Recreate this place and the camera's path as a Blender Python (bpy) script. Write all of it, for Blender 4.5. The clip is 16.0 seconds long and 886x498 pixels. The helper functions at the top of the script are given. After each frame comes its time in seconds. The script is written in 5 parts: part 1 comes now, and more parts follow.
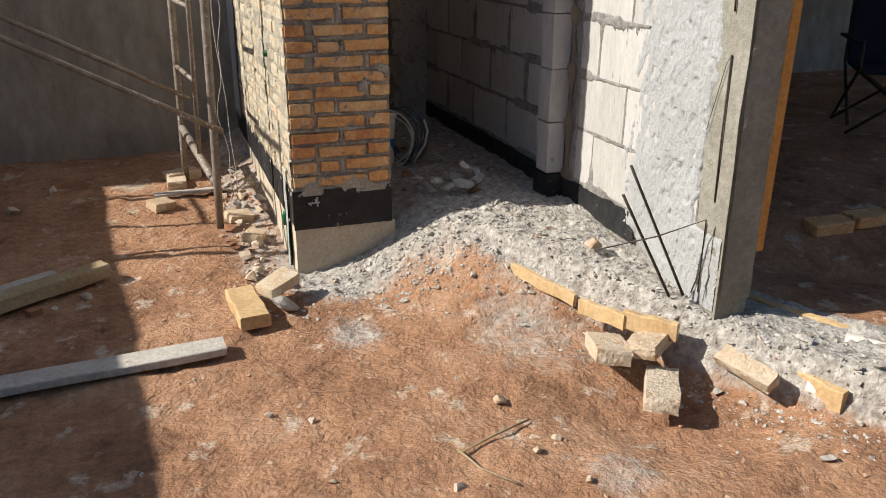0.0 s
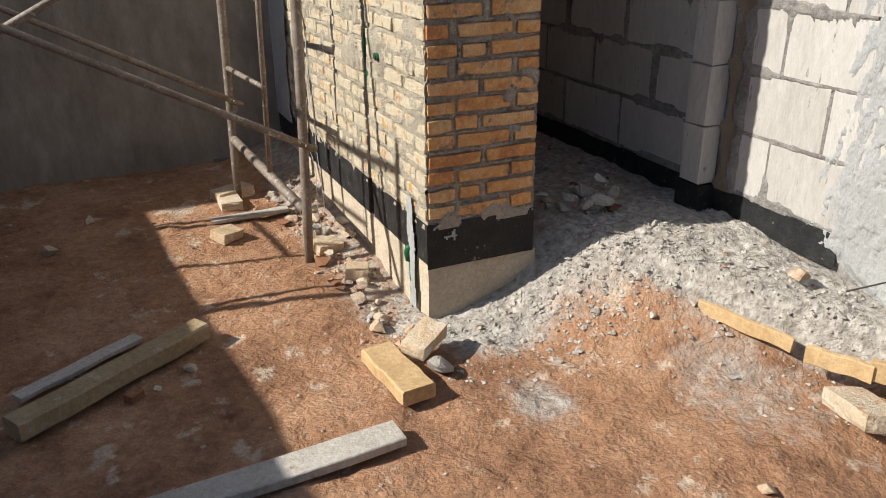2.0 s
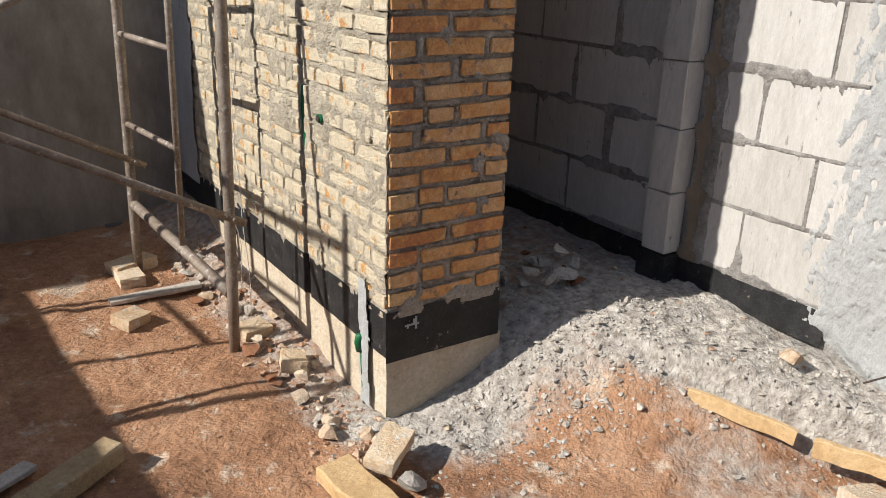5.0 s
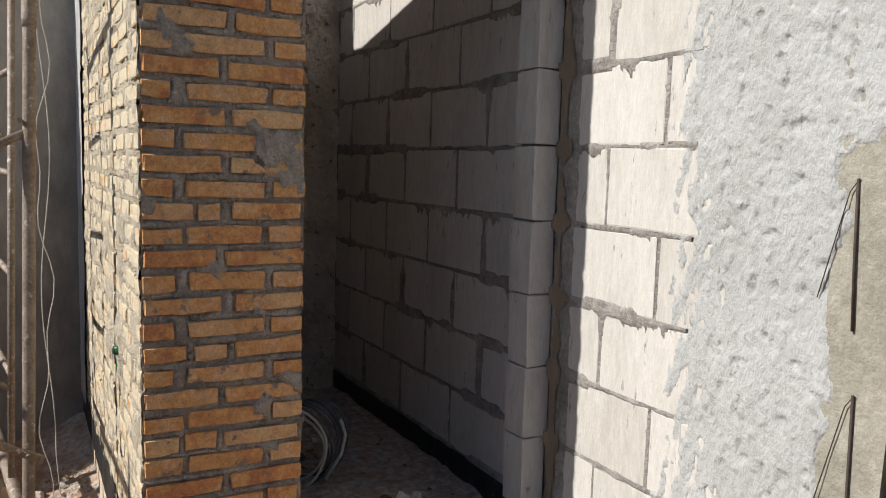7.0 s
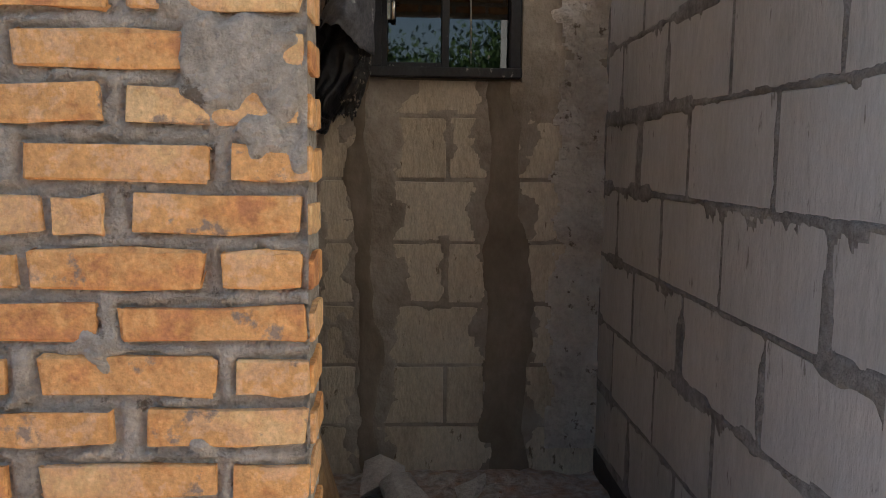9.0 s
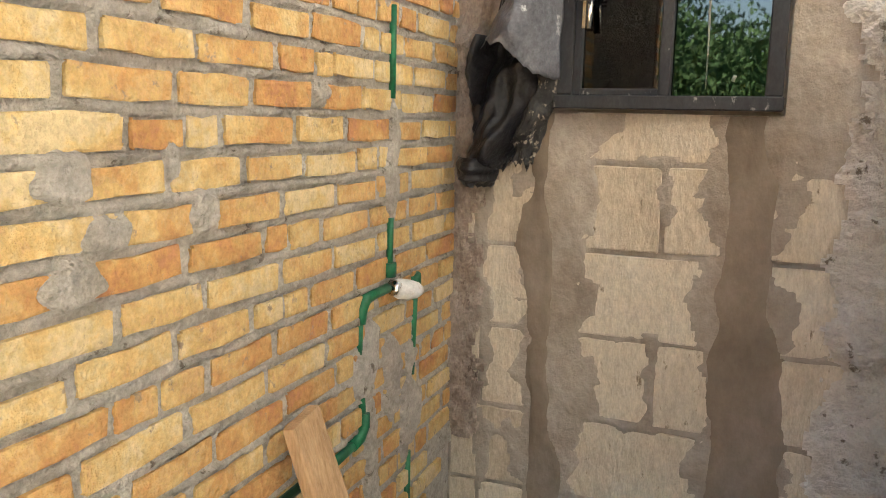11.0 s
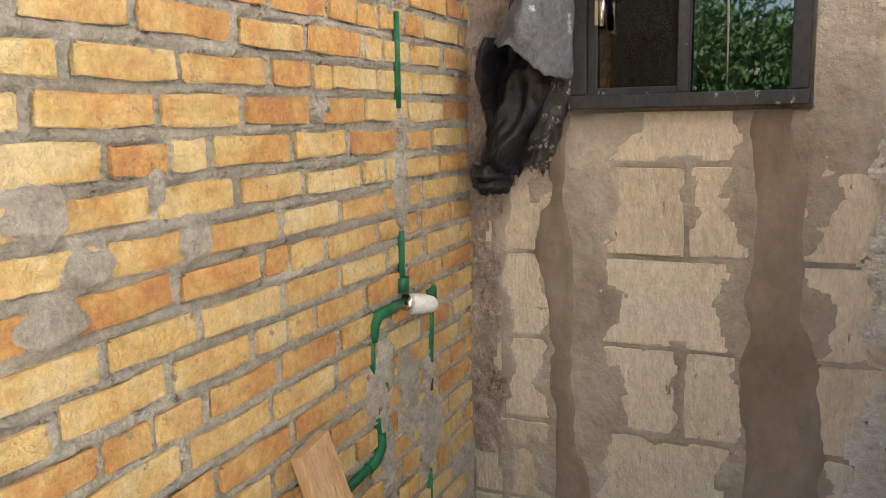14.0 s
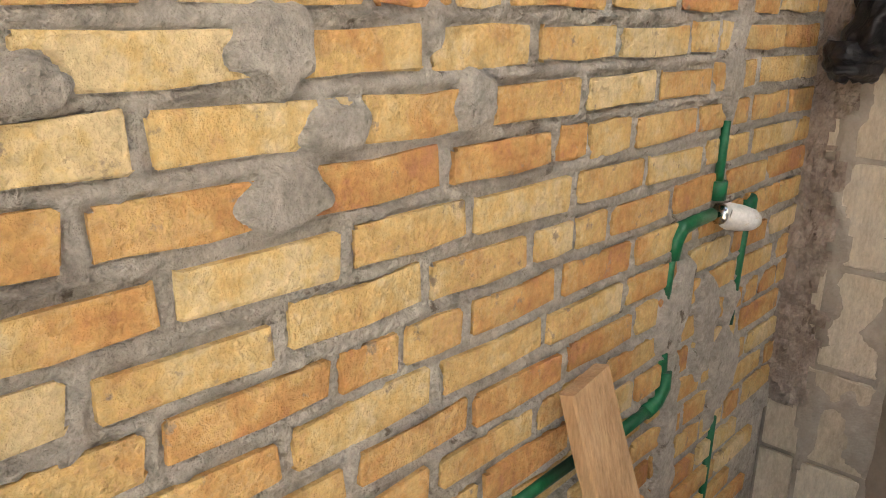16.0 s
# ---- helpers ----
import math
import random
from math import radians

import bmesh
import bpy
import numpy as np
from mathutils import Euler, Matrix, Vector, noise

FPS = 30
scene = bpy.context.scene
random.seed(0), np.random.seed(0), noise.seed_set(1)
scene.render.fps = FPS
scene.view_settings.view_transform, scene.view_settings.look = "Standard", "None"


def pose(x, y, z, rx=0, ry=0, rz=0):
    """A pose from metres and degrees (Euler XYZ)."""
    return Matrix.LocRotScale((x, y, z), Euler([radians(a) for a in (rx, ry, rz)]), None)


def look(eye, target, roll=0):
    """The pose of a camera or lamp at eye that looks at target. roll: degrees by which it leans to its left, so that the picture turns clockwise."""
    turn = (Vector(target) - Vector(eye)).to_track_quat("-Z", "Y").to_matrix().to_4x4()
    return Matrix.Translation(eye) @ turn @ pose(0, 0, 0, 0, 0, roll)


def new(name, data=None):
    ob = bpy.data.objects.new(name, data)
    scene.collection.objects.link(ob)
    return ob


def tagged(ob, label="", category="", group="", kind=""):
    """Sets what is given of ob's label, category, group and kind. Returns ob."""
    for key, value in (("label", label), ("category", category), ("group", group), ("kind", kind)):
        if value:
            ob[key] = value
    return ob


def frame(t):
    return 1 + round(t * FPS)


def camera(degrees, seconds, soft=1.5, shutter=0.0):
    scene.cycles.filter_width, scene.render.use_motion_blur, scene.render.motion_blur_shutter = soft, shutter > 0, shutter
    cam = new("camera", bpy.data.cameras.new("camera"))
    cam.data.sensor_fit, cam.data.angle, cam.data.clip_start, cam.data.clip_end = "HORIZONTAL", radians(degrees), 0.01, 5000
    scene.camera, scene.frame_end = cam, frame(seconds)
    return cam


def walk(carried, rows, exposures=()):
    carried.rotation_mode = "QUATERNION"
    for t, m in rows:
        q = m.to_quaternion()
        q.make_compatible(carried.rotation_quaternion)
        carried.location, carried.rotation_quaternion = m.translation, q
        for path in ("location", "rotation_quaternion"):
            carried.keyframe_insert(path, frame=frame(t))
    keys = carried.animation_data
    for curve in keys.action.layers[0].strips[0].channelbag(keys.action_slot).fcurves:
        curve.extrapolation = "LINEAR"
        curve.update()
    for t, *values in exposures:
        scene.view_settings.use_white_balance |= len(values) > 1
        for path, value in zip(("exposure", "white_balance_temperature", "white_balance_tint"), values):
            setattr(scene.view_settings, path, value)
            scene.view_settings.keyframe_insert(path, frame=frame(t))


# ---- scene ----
cam = camera(58.2, 16.0, soft=0.95)
PATH = [
    (0, (0.087, 0.046, 1.514), (0.726, 1.8, 0.795), 0.5),
    (0.5, (-0.165, 0.25, 1.496), (0.415, 2.02, 0.77), 0.3),
    (1, (-0.282, 0.509, 1.493), (0.222, 2.284, 0.722), 0.8),
    (1.5, (-0.367, 0.789, 1.509), (0.132, 2.557, 0.72), -0.1),
    (2, (-0.5, 0.987, 1.554), (0.267, 2.657, 0.766), -0.4),
    (2.5, (-0.56, 1.072, 1.556), (0.348, 2.665, 0.758), 0.5),
    (3, (-0.553, 1.275, 1.51), (0.375, 2.846, 0.691), 1.8),
    (3.2, (-0.561, 1.354, 1.517), (0.373, 2.92, 0.692), 1.8),
    (5.3, (-0.565, 1.511, 1.584), (0.515, 3.075, 0.963), 1.8),
    (5.5, (-0.487, 1.43, 1.624), (0.611, 3.013, 1.084), 1.5),
    (6, (-0.324, 1.287, 1.666), (0.797, 2.903, 1.305), 0.6),
    (6.5, (-0.009, 1.228, 1.668), (1.099, 2.866, 1.366), 1.4),
    (7, (0.34, 1.266, 1.646), (1.283, 3.018, 1.438), 1.7),
    (7.5, (0.62, 1.476, 1.615), (1.228, 3.367, 1.382), 1.8),
    (8, (0.846, 1.824, 1.567), (1.381, 3.736, 1.328), 1.3),
    (8.2, (0.934, 1.986, 1.51), (1.381, 3.923, 1.288), 0.8),
    (10.3, (1.487, 3.349, 1.745), (1.227, 5.312, 1.463), 2.2),
    (10.5, (1.501, 3.409, 1.764), (1.189, 5.36, 1.455), 2.0),
    (11, (1.619, 3.531, 1.842), (0.907, 5.372, 1.517), 1.2),
    (11.5, (1.657, 3.614, 1.914), (0.753, 5.366, 1.575), 0.8),
    (12, (1.644, 3.635, 1.975), (0.717, 5.406, 2.015), -1.2),
    (12.5, (1.654, 3.638, 2.013), (0.777, 5.425, 2.206), -0.7),
    (13, (1.648, 3.626, 1.954), (0.829, 5.446, 2.069), -1.5),
    (13.5, (1.642, 3.619, 1.901), (0.849, 5.447, 1.729), -1.3),
    (13.7, (1.628, 3.625, 1.881), (0.855, 5.451, 1.621), -0.7),
    (14, (1.644, 3.615, 1.86), (0.849, 5.421, 1.536), -1.2),
    (14.5, (1.646, 3.611, 1.848), (0.844, 5.404, 1.468), -1.2),
    (15, (1.629, 3.636, 1.845), (0.776, 5.400, 1.442), -1.0),
    (15.5, (1.450, 3.751, 1.859), (0.292, 5.326, 1.436), 2.6),
    (16, (1.398, 3.868, 1.794), (0.116, 5.284, 1.199), 1.3),
]
walk(cam, [(t, look(eye, target, roll)) for t, eye, target, roll in PATH],
     exposures=[(0, 0.36, 6500, 9), (3.2, 0.27, 6450, 8), (5.3, 0.3, 6400, 10), (7.0, 0.28, 6400, 10), (8.2, 0.7, 6400, 10), (9.3, 2.3, 6500, 8), (10.3, 3.9, 6600, 5), (11.5, 3.8, 6550, 5), (12.0, 3.70, 6200, 6), (12.5, 3.22, 6350, 7), (13.0, 3.04, 6400, 10), (13.5, 3.4, 6500, 7), (14.5, 3.86, 6200, 5), (15.5, 3.74, 6450, 5), (16, 3.6, 6500, 9)])

# ---- world, sun ----
SUN_DIR = Vector((1.0, -0.175, -0.76)).normalized()      # the way the sunlight travels
world = bpy.data.worlds.new("sky")
scene.world = world
world.use_nodes = True
wn = world.node_tree.nodes
sky = wn.new("ShaderNodeTexSky")
sky.sky_type = "NISHITA"
sky.sun_disc = False
sky.sun_elevation = math.asin(-SUN_DIR.z)
sky.sun_rotation = math.atan2(-SUN_DIR.x, -SUN_DIR.y)
wn["Background"].inputs["Strength"].default_value = 0.09
world.node_tree.links.new(sky.outputs["Color"], wn["Background"].inputs["Color"])
sun = new("sun", bpy.data.lights.new("sun", "SUN"))
sun.data.energy, sun.data.angle, sun.data.color = 5.0, radians(0.5), (1.0, 0.945, 0.86)
sun.matrix_world = look(Vector((-6, 1, 6)), Vector((-6, 1, 6)) + SUN_DIR)


# ---- materials ----
def mat(name, cols, scale=6.0, rough=0.9, bump=0.25, bscale=70.0, random_by="", metal=0.0, spots=None, spot_scale=25.0, spot_at=0.62, stretch=(1, 1, 1), bdist=0.01, fine=0.4, grain=0.4, grain_scale=190.0):
    """A procedural surface: a ramp of colours over noise at two scales, per-piece variation, spots and relief."""
    m = bpy.data.materials.new(name)
    m.use_nodes = True
    n, l = m.node_tree.nodes, m.node_tree.links
    b = n["Principled BSDF"]
    geo = n.new("ShaderNodeNewGeometry")
    mp = n.new("ShaderNodeMapping")
    mp.inputs["Scale"].default_value = stretch
    l.new(geo.outputs["Position"], mp.inputs["Vector"])

    def nz(s, d=5.0, r=0.6):
        t = n.new("ShaderNodeTexNoise")
        t.inputs["Scale"].default_value, t.inputs["Detail"].default_value, t.inputs["Roughness"].default_value = s, d, r
        l.new(mp.outputs["Vector"], t.inputs["Vector"])
        return t.outputs["Fac"]

    def mth(op, a, c):
        t = n.new("ShaderNodeMath")
        t.operation = op
        for i, v in enumerate((a, c)):
            if isinstance(v, (int, float)):
                t.inputs[i].default_value = v
            else:
                l.new(v, t.inputs[i])
        return t.outputs[0]
    fac = mth("ADD", mth("MULTIPLY", nz(scale), 1.0 - fine), mth("MULTIPLY", nz(scale * 7), fine))
    fac = mth("ADD", mth("MULTIPLY", mth("SUBTRACT", fac, 0.5), 2.2), 0.5)
    if random_by:
        if random_by == "object":
            r = n.new("ShaderNodeObjectInfo").outputs["Random"]
        else:
            r = geo.outputs["Random Per Island"]
        fac = mth("ADD", mth("MULTIPLY", fac, 0.95), mth("MULTIPLY", mth("SUBTRACT", r, 0.45), 0.5))
    ramp = n.new("ShaderNodeValToRGB")
    e = ramp.color_ramp.elements
    while len(e) < len(cols):
        e.new(0.5)
    for i, c in enumerate(cols):
        e[i].position = 0.08 + 0.84 * i / max(1, len(cols) - 1)
        e[i].color = (*c, 1)
    l.new(fac, ramp.inputs["Fac"])
    col = ramp.outputs["Color"]
    if spots:
        mix = n.new("ShaderNodeMix")
        mix.data_type = "RGBA"
        sr = n.new("ShaderNodeMapRange")
        sr.inputs["From Min"].default_value, sr.inputs["From Max"].default_value = spot_at, spot_at + 0.06
        l.new(nz(spot_scale, 6.0, 0.65), sr.inputs["Value"])
        l.new(sr.outputs["Result"], mix.inputs["Factor"])
        l.new(col, mix.inputs["A"])
        mix.inputs["B"].default_value = (*spots, 1)
        col = mix.outputs["Result"]
    if grain:
        gm = n.new("ShaderNodeMix")
        gm.data_type, gm.blend_type = "RGBA", "MULTIPLY"
        gm.inputs["Factor"].default_value = 1.0
        l.new(col, gm.inputs["A"])
        speck = mth("ADD", mth("MULTIPLY", nz(grain_scale, 3.0, 0.7), 1.4 * grain), mth("MULTIPLY", nz(grain_scale * 0.3, 4.0, 0.65), 1.6 * grain))
        l.new(mth("ADD", speck, 1.0 - 1.5 * grain), gm.inputs["B"])
        col = gm.outputs["Result"]
    l.new(col, b.inputs["Base Color"])
    b.inputs["Roughness"].default_value, b.inputs["Metallic"].default_value = rough, metal
    b.inputs["Specular IOR Level"].default_value = 0.3
    if bump:
        bp = n.new("ShaderNodeBump")
        bp.inputs["Strength"].default_value, bp.inputs["Distance"].default_value = bump, bdist
        l.new(mth("ADD", nz(bscale, 6.0, 0.65), mth("MULTIPLY", nz(bscale * 0.25), 1.2)), bp.inputs["Height"])
        l.new(bp.outputs["Normal"], b.inputs["Normal"])
    return m


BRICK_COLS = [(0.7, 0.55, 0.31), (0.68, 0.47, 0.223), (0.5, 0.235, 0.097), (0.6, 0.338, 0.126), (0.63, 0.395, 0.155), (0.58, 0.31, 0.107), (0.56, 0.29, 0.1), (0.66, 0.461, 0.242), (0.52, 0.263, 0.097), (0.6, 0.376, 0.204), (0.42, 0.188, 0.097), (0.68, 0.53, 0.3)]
ROOM_COLS = [(0.48, 0.225, 0.105), (0.5, 0.245, 0.1), (0.54, 0.28, 0.1), (0.56, 0.31, 0.12), (0.58, 0.34, 0.125), (0.6, 0.38, 0.17), (0.61, 0.4, 0.155), (0.64, 0.44, 0.19), (0.64, 0.46, 0.21), (0.66, 0.5, 0.26), (0.66, 0.5, 0.28), (0.67, 0.52, 0.29)]
PIER_COLS = [(0.50, 0.22, 0.10), (0.54, 0.24, 0.105), (0.58, 0.27, 0.11), (0.64, 0.32, 0.12), (0.66, 0.36, 0.15), (0.66, 0.36, 0.14), (0.66, 0.40, 0.22), (0.68, 0.41, 0.20), (0.68, 0.44, 0.21), (0.70, 0.47, 0.24)]
# dark spots on room bricks, mortar, blocks and white plaster paint in shaded pits
M_BRICK = mat("fired_brick", ROOM_COLS, 9, 0.92, 1.0, 70, "object", spots=(0.34, 0.25, 0.165), spot_scale=26, spot_at=0.62, fine=0.3, bdist=0.010, grain=0.42, grain_scale=140)
M_BRICK_REST = mat("fired_brick_rest", ROOM_COLS, 9, 0.92, 1.0, 70, "island", spots=(0.34, 0.25, 0.165), spot_scale=26, spot_at=0.62, fine=0.3, bdist=0.010, grain=0.42, grain_scale=140)
# pier copy of the brick: its orange look in shade is put into the colour
M_BRICK_PIER = mat("shade_orange_brick", PIER_COLS, 12, 0.92, 0.6, 90, "object", spots=(0.28, 0.21, 0.16), spot_scale=16, spot_at=0.60, fine=0.25, grain=0.55, grain_scale=140)
M_BRICK_PIER_REST = mat("shade_orange_brick_rest", PIER_COLS, 12, 0.92, 0.6, 90, "island", spots=(0.28, 0.21, 0.16), spot_scale=16, spot_at=0.60, fine=0.25, grain=0.55, grain_scale=140)
# yard copy: sunlit paleness is coloured in along with the mortar smears
M_BRICK_SMEAR_SUN = mat("sun_paled_smeared_brick", BRICK_COLS, 7, 0.94, 0.9, 100, "object", spots=(0.61, 0.53, 0.39), spot_scale=15, spot_at=0.375)
M_BRICK_SMEAR_SUN_REST = mat("sun_paled_smeared_brick_rest", BRICK_COLS, 7, 0.94, 0.9, 100, "island", spots=(0.61, 0.53, 0.39), spot_scale=15, spot_at=0.375)
M_MORTAR = mat("grey_mortar", [(0.33, 0.283, 0.232), (0.47, 0.42, 0.353), (0.58, 0.525, 0.45)], 7, 0.95, 1.0, 90, spots=(0.19, 0.155, 0.12), spot_scale=22, spot_at=0.615, bdist=0.018, grain=0.6, grain_scale=120)
# yard-face copy of the mortar, lightened to carry the sunlight
M_MORTAR_PALE = mat("sun_pale_mortar", [(0.40, 0.345, 0.265), (0.50, 0.44, 0.345), (0.57, 0.51, 0.415)], 7, 0.95, 1.0, 110, bdist=0.015)
M_BLOCK = mat("pale_block", [(0.41, 0.39, 0.36), (0.495, 0.475, 0.445), (0.545, 0.525, 0.50)], 5, 0.93, 0.3, 110, "object", spots=(0.25, 0.23, 0.21), spot_scale=34, spot_at=0.638, stretch=(1, 1, 0.28), grain=0.22)
M_BLOCK_WARM = mat("tan_block", [(0.41, 0.33, 0.235), (0.54, 0.455, 0.335), (0.61, 0.53, 0.405)], 9, 0.93, 0.8, 60, "object", spots=(0.20, 0.15, 0.10), spot_scale=24, spot_at=0.63, stretch=(1, 1, 0.4), fine=0.25)
M_JOINT_DARK = mat("dark_joint_mortar", [(0.13, 0.123, 0.114), (0.265, 0.25, 0.233), (0.41, 0.39, 0.365)], 8, 0.9, 0.8, 90)
M_WHITE_PLASTER = mat("white_rough_plaster", [(0.33, 0.335, 0.328), (0.39, 0.398, 0.396), (0.44, 0.45, 0.45)], 5, 0.93, 0.8, 55, bdist=0.012, spots=(0.22, 0.215, 0.20), spot_scale=36, spot_at=0.66, stretch=(1, 1, 0.6), grain=0.16)
M_CONCRETE = mat("raw_concrete", [(0.20, 0.19, 0.155), (0.28, 0.265, 0.22), (0.36, 0.345, 0.30)], 5, 0.92, 0.5, 80)
M_PLASTER_BROWN = mat("grey_brown_plaster", [(0.20, 0.16, 0.12), (0.30, 0.25, 0.195), (0.38, 0.325, 0.26), (0.52, 0.455, 0.37)], 4.5, 0.9, 0.6, 30, stretch=(1, 1, 0.8), bdist=0.018, fine=0.2, grain=0.14)
M_DAMP_AND_GAP = mat("damp_plaster", [(0.15, 0.115, 0.08), (0.21, 0.165, 0.12), (0.29, 0.235, 0.18)], 5, 0.8, 0.4, 30, stretch=(1, 1, 0.6), fine=0.2, grain=0.14)
M_PLASTER_ROUGH = mat("rough_splash_plaster", [(0.44, 0.385, 0.32), (0.60, 0.545, 0.47), (0.71, 0.66, 0.585)], 6, 0.93, 1.0, 32, bdist=0.03, spots=(0.20, 0.16, 0.12), spot_scale=20, spot_at=0.62, fine=0.25, grain=0.2)
M_PLASTER_CORNER = mat("brown_thrown_plaster", [(0.19, 0.14, 0.105), (0.32, 0.25, 0.20), (0.44, 0.37, 0.30)], 7, 0.93, 1.0, 30, bdist=0.03, spots=(0.14, 0.10, 0.075), spot_scale=18, spot_at=0.60, stretch=(1, 1, 0.6))
M_BRICK_WHITENED = mat("lime_whitened_brick", [(0.50, 0.36, 0.23), (0.58, 0.48, 0.36), (0.64, 0.56, 0.45)], 9, 0.94, 0.9, 70, "object", spots=(0.46, 0.25, 0.12), spot_scale=16, spot_at=0.60)
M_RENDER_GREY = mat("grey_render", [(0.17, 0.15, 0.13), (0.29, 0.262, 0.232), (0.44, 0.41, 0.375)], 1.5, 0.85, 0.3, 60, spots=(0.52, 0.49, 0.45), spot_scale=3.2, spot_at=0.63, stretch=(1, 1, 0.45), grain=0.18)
M_TAR = mat("black_bitumen", [(0.010, 0.010, 0.011), (0.02, 0.02, 0.021), (0.045, 0.044, 0.043)], 14, 0.55, 0.35, 120, spots=(0.22, 0.19, 0.16), spot_scale=30, spot_at=0.64)
M_FOOTING = mat("pale_footing", [(0.42, 0.34, 0.24), (0.54, 0.46, 0.35), (0.62, 0.55, 0.45)], 6, 0.93, 0.5, 70, spots=(0.36, 0.22, 0.14), spot_scale=9, spot_at=0.62)
M_WOOD = mat("raw_timber", [(0.42, 0.27, 0.13), (0.55, 0.38, 0.2), (0.62, 0.46, 0.27)], 7, 0.85, 0.3, 60, stretch=(1, 1, 1), spots=(0.4, 0.35, 0.28), spot_scale=12, spot_at=0.66)
M_WOOD_GRAIN = mat("grained_board", [(0.30, 0.17, 0.08), (0.46, 0.29, 0.15), (0.56, 0.39, 0.22)], 26, 0.85, 0.5, 90, stretch=(1, 1, 0.07), spots=(0.55, 0.45, 0.32), spot_scale=22, spot_at=0.62)
M_WOOD_OLD = mat("weathered_timber", [(0.26, 0.18, 0.10), (0.36, 0.27, 0.16), (0.44, 0.36, 0.25)], 7, 0.9, 0.5, 60, spots=(0.42, 0.38, 0.33), spot_scale=11, spot_at=0.62)
M_WOOD_GREY = mat("mortar_stained_timber", [(0.36, 0.32, 0.27), (0.48, 0.44, 0.39), (0.6, 0.57, 0.52)], 8, 0.9, 0.4, 60, spots=(0.3, 0.2, 0.11), spot_scale=10, spot_at=0.64)
M_STEEL = mat("rusty_scaffold_steel", [(0.16, 0.12, 0.09), (0.26, 0.21, 0.17), (0.36, 0.32, 0.28)], 12, 0.6, 0.3, 90, metal=0.25, spots=(0.5, 0.47, 0.43), spot_scale=30, spot_at=0.6)
M_REBAR = mat("dark_rebar", [(0.05, 0.04, 0.035), (0.10, 0.075, 0.06)], 30, 0.7, 0.3, 200, metal=0.4)
M_GREEN = mat("green_pipe_plastic", [(0.008, 0.07, 0.03), (0.012, 0.11, 0.045), (0.02, 0.15, 0.065)], 15, 0.38, 0.1, 60, spots=(0.3, 0.28, 0.22), spot_scale=40, spot_at=0.7)
M_WHITE_PLASTIC = mat("white_plastic", [(0.50, 0.475, 0.43), (0.66, 0.64, 0.60)], 15, 0.4, 0.1, 60, spots=(0.45, 0.36, 0.26), spot_scale=30, spot_at=0.66)
M_ALU = mat("graphite_window_frame", [(0.022, 0.022, 0.023), (0.034, 0.034, 0.036), (0.055, 0.054, 0.053)], 12, 0.6, 0.1, 60, metal=0.2, spots=(0.30, 0.285, 0.26), spot_scale=30, spot_at=0.635, stretch=(1, 1, 0.5))
M_CHROME = mat("polished_metal", [(0.6, 0.56, 0.48), (0.7, 0.67, 0.6)], 15, 0.22, 0.05, 60, metal=1.0)
M_SACK_OUT = mat("dusty_black_plastic", [(0.05, 0.05, 0.055), (0.11, 0.11, 0.12), (0.2, 0.2, 0.21)], 9, 0.5, 0.9, 16, spots=(0.45, 0.44, 0.43), spot_scale=14, spot_at=0.64)
M_SACK_IN = mat("black_plastic", [(0.008, 0.008, 0.009), (0.016, 0.015, 0.016), (0.03, 0.028, 0.028)], 9, 0.42, 0.9, 16, spots=(0.14, 0.13, 0.12), spot_scale=20, spot_at=0.68)
M_SACK_STRIP = mat("dust_smeared_plastic", [(0.012, 0.011, 0.011), (0.03, 0.028, 0.026), (0.07, 0.06, 0.05)], 14, 0.5, 0.9, 24, spots=(0.30, 0.25, 0.19), spot_scale=38, spot_at=0.57)
M_CEMENT = mat("crumbled_cement", [(0.33, 0.29, 0.245), (0.47, 0.43, 0.38), (0.60, 0.56, 0.51)], 10, 0.95, 0.8, 90, "object")
M_WOOD_ORANGE = mat("orange_batten", [(0.50, 0.22, 0.05), (0.60, 0.29, 0.075), (0.66, 0.36, 0.11)], 7, 0.8, 0.3, 60)
M_STONE = mat("stone", [(0.40, 0.27, 0.17), (0.53, 0.42, 0.31), (0.62, 0.55, 0.46)], 10, 0.95, 0.5, 90, "object")
M_SOIL_LUMP = mat("soil_lump", [(0.16, 0.07, 0.035), (0.25, 0.115, 0.06), (0.33, 0.17, 0.1)], 10, 0.97, 0.5, 90, "object")
M_ROOF = mat("roof_sheet", [(0.1, 0.09, 0.085), (0.16, 0.145, 0.135), (0.2, 0.185, 0.17)], 3, 0.7, 0.1, 40)
M_DARK_FABRIC = mat("navy_fabric", [(0.012, 0.016, 0.03), (0.02, 0.026, 0.045)], 10, 0.9, 0.2, 200)


def glass_material():
    m = bpy.data.materials.new("window_glass")
    m.use_nodes = True
    n, l = m.node_tree.nodes, m.node_tree.links
    n.remove(n["Principled BSDF"])
    tr, gl, fr, mx = n.new("ShaderNodeBsdfTransparent"), n.new("ShaderNodeBsdfGlossy"), n.new("ShaderNodeFresnel"), n.new("ShaderNodeMixShader")
    tr.inputs["Color"].default_value = (0.07, 0.07, 0.068, 1)
    gl.inputs["Roughness"].default_value = 0.02
    fr.inputs["IOR"].default_value = 1.75
    l.new(fr.outputs[0], mx.inputs[0]), l.new(tr.outputs[0], mx.inputs[1]), l.new(gl.outputs[0], mx.inputs[2])
    l.new(mx.outputs[0], n["Material Output"].inputs["Surface"])
    return m


M_GLASS = glass_material()


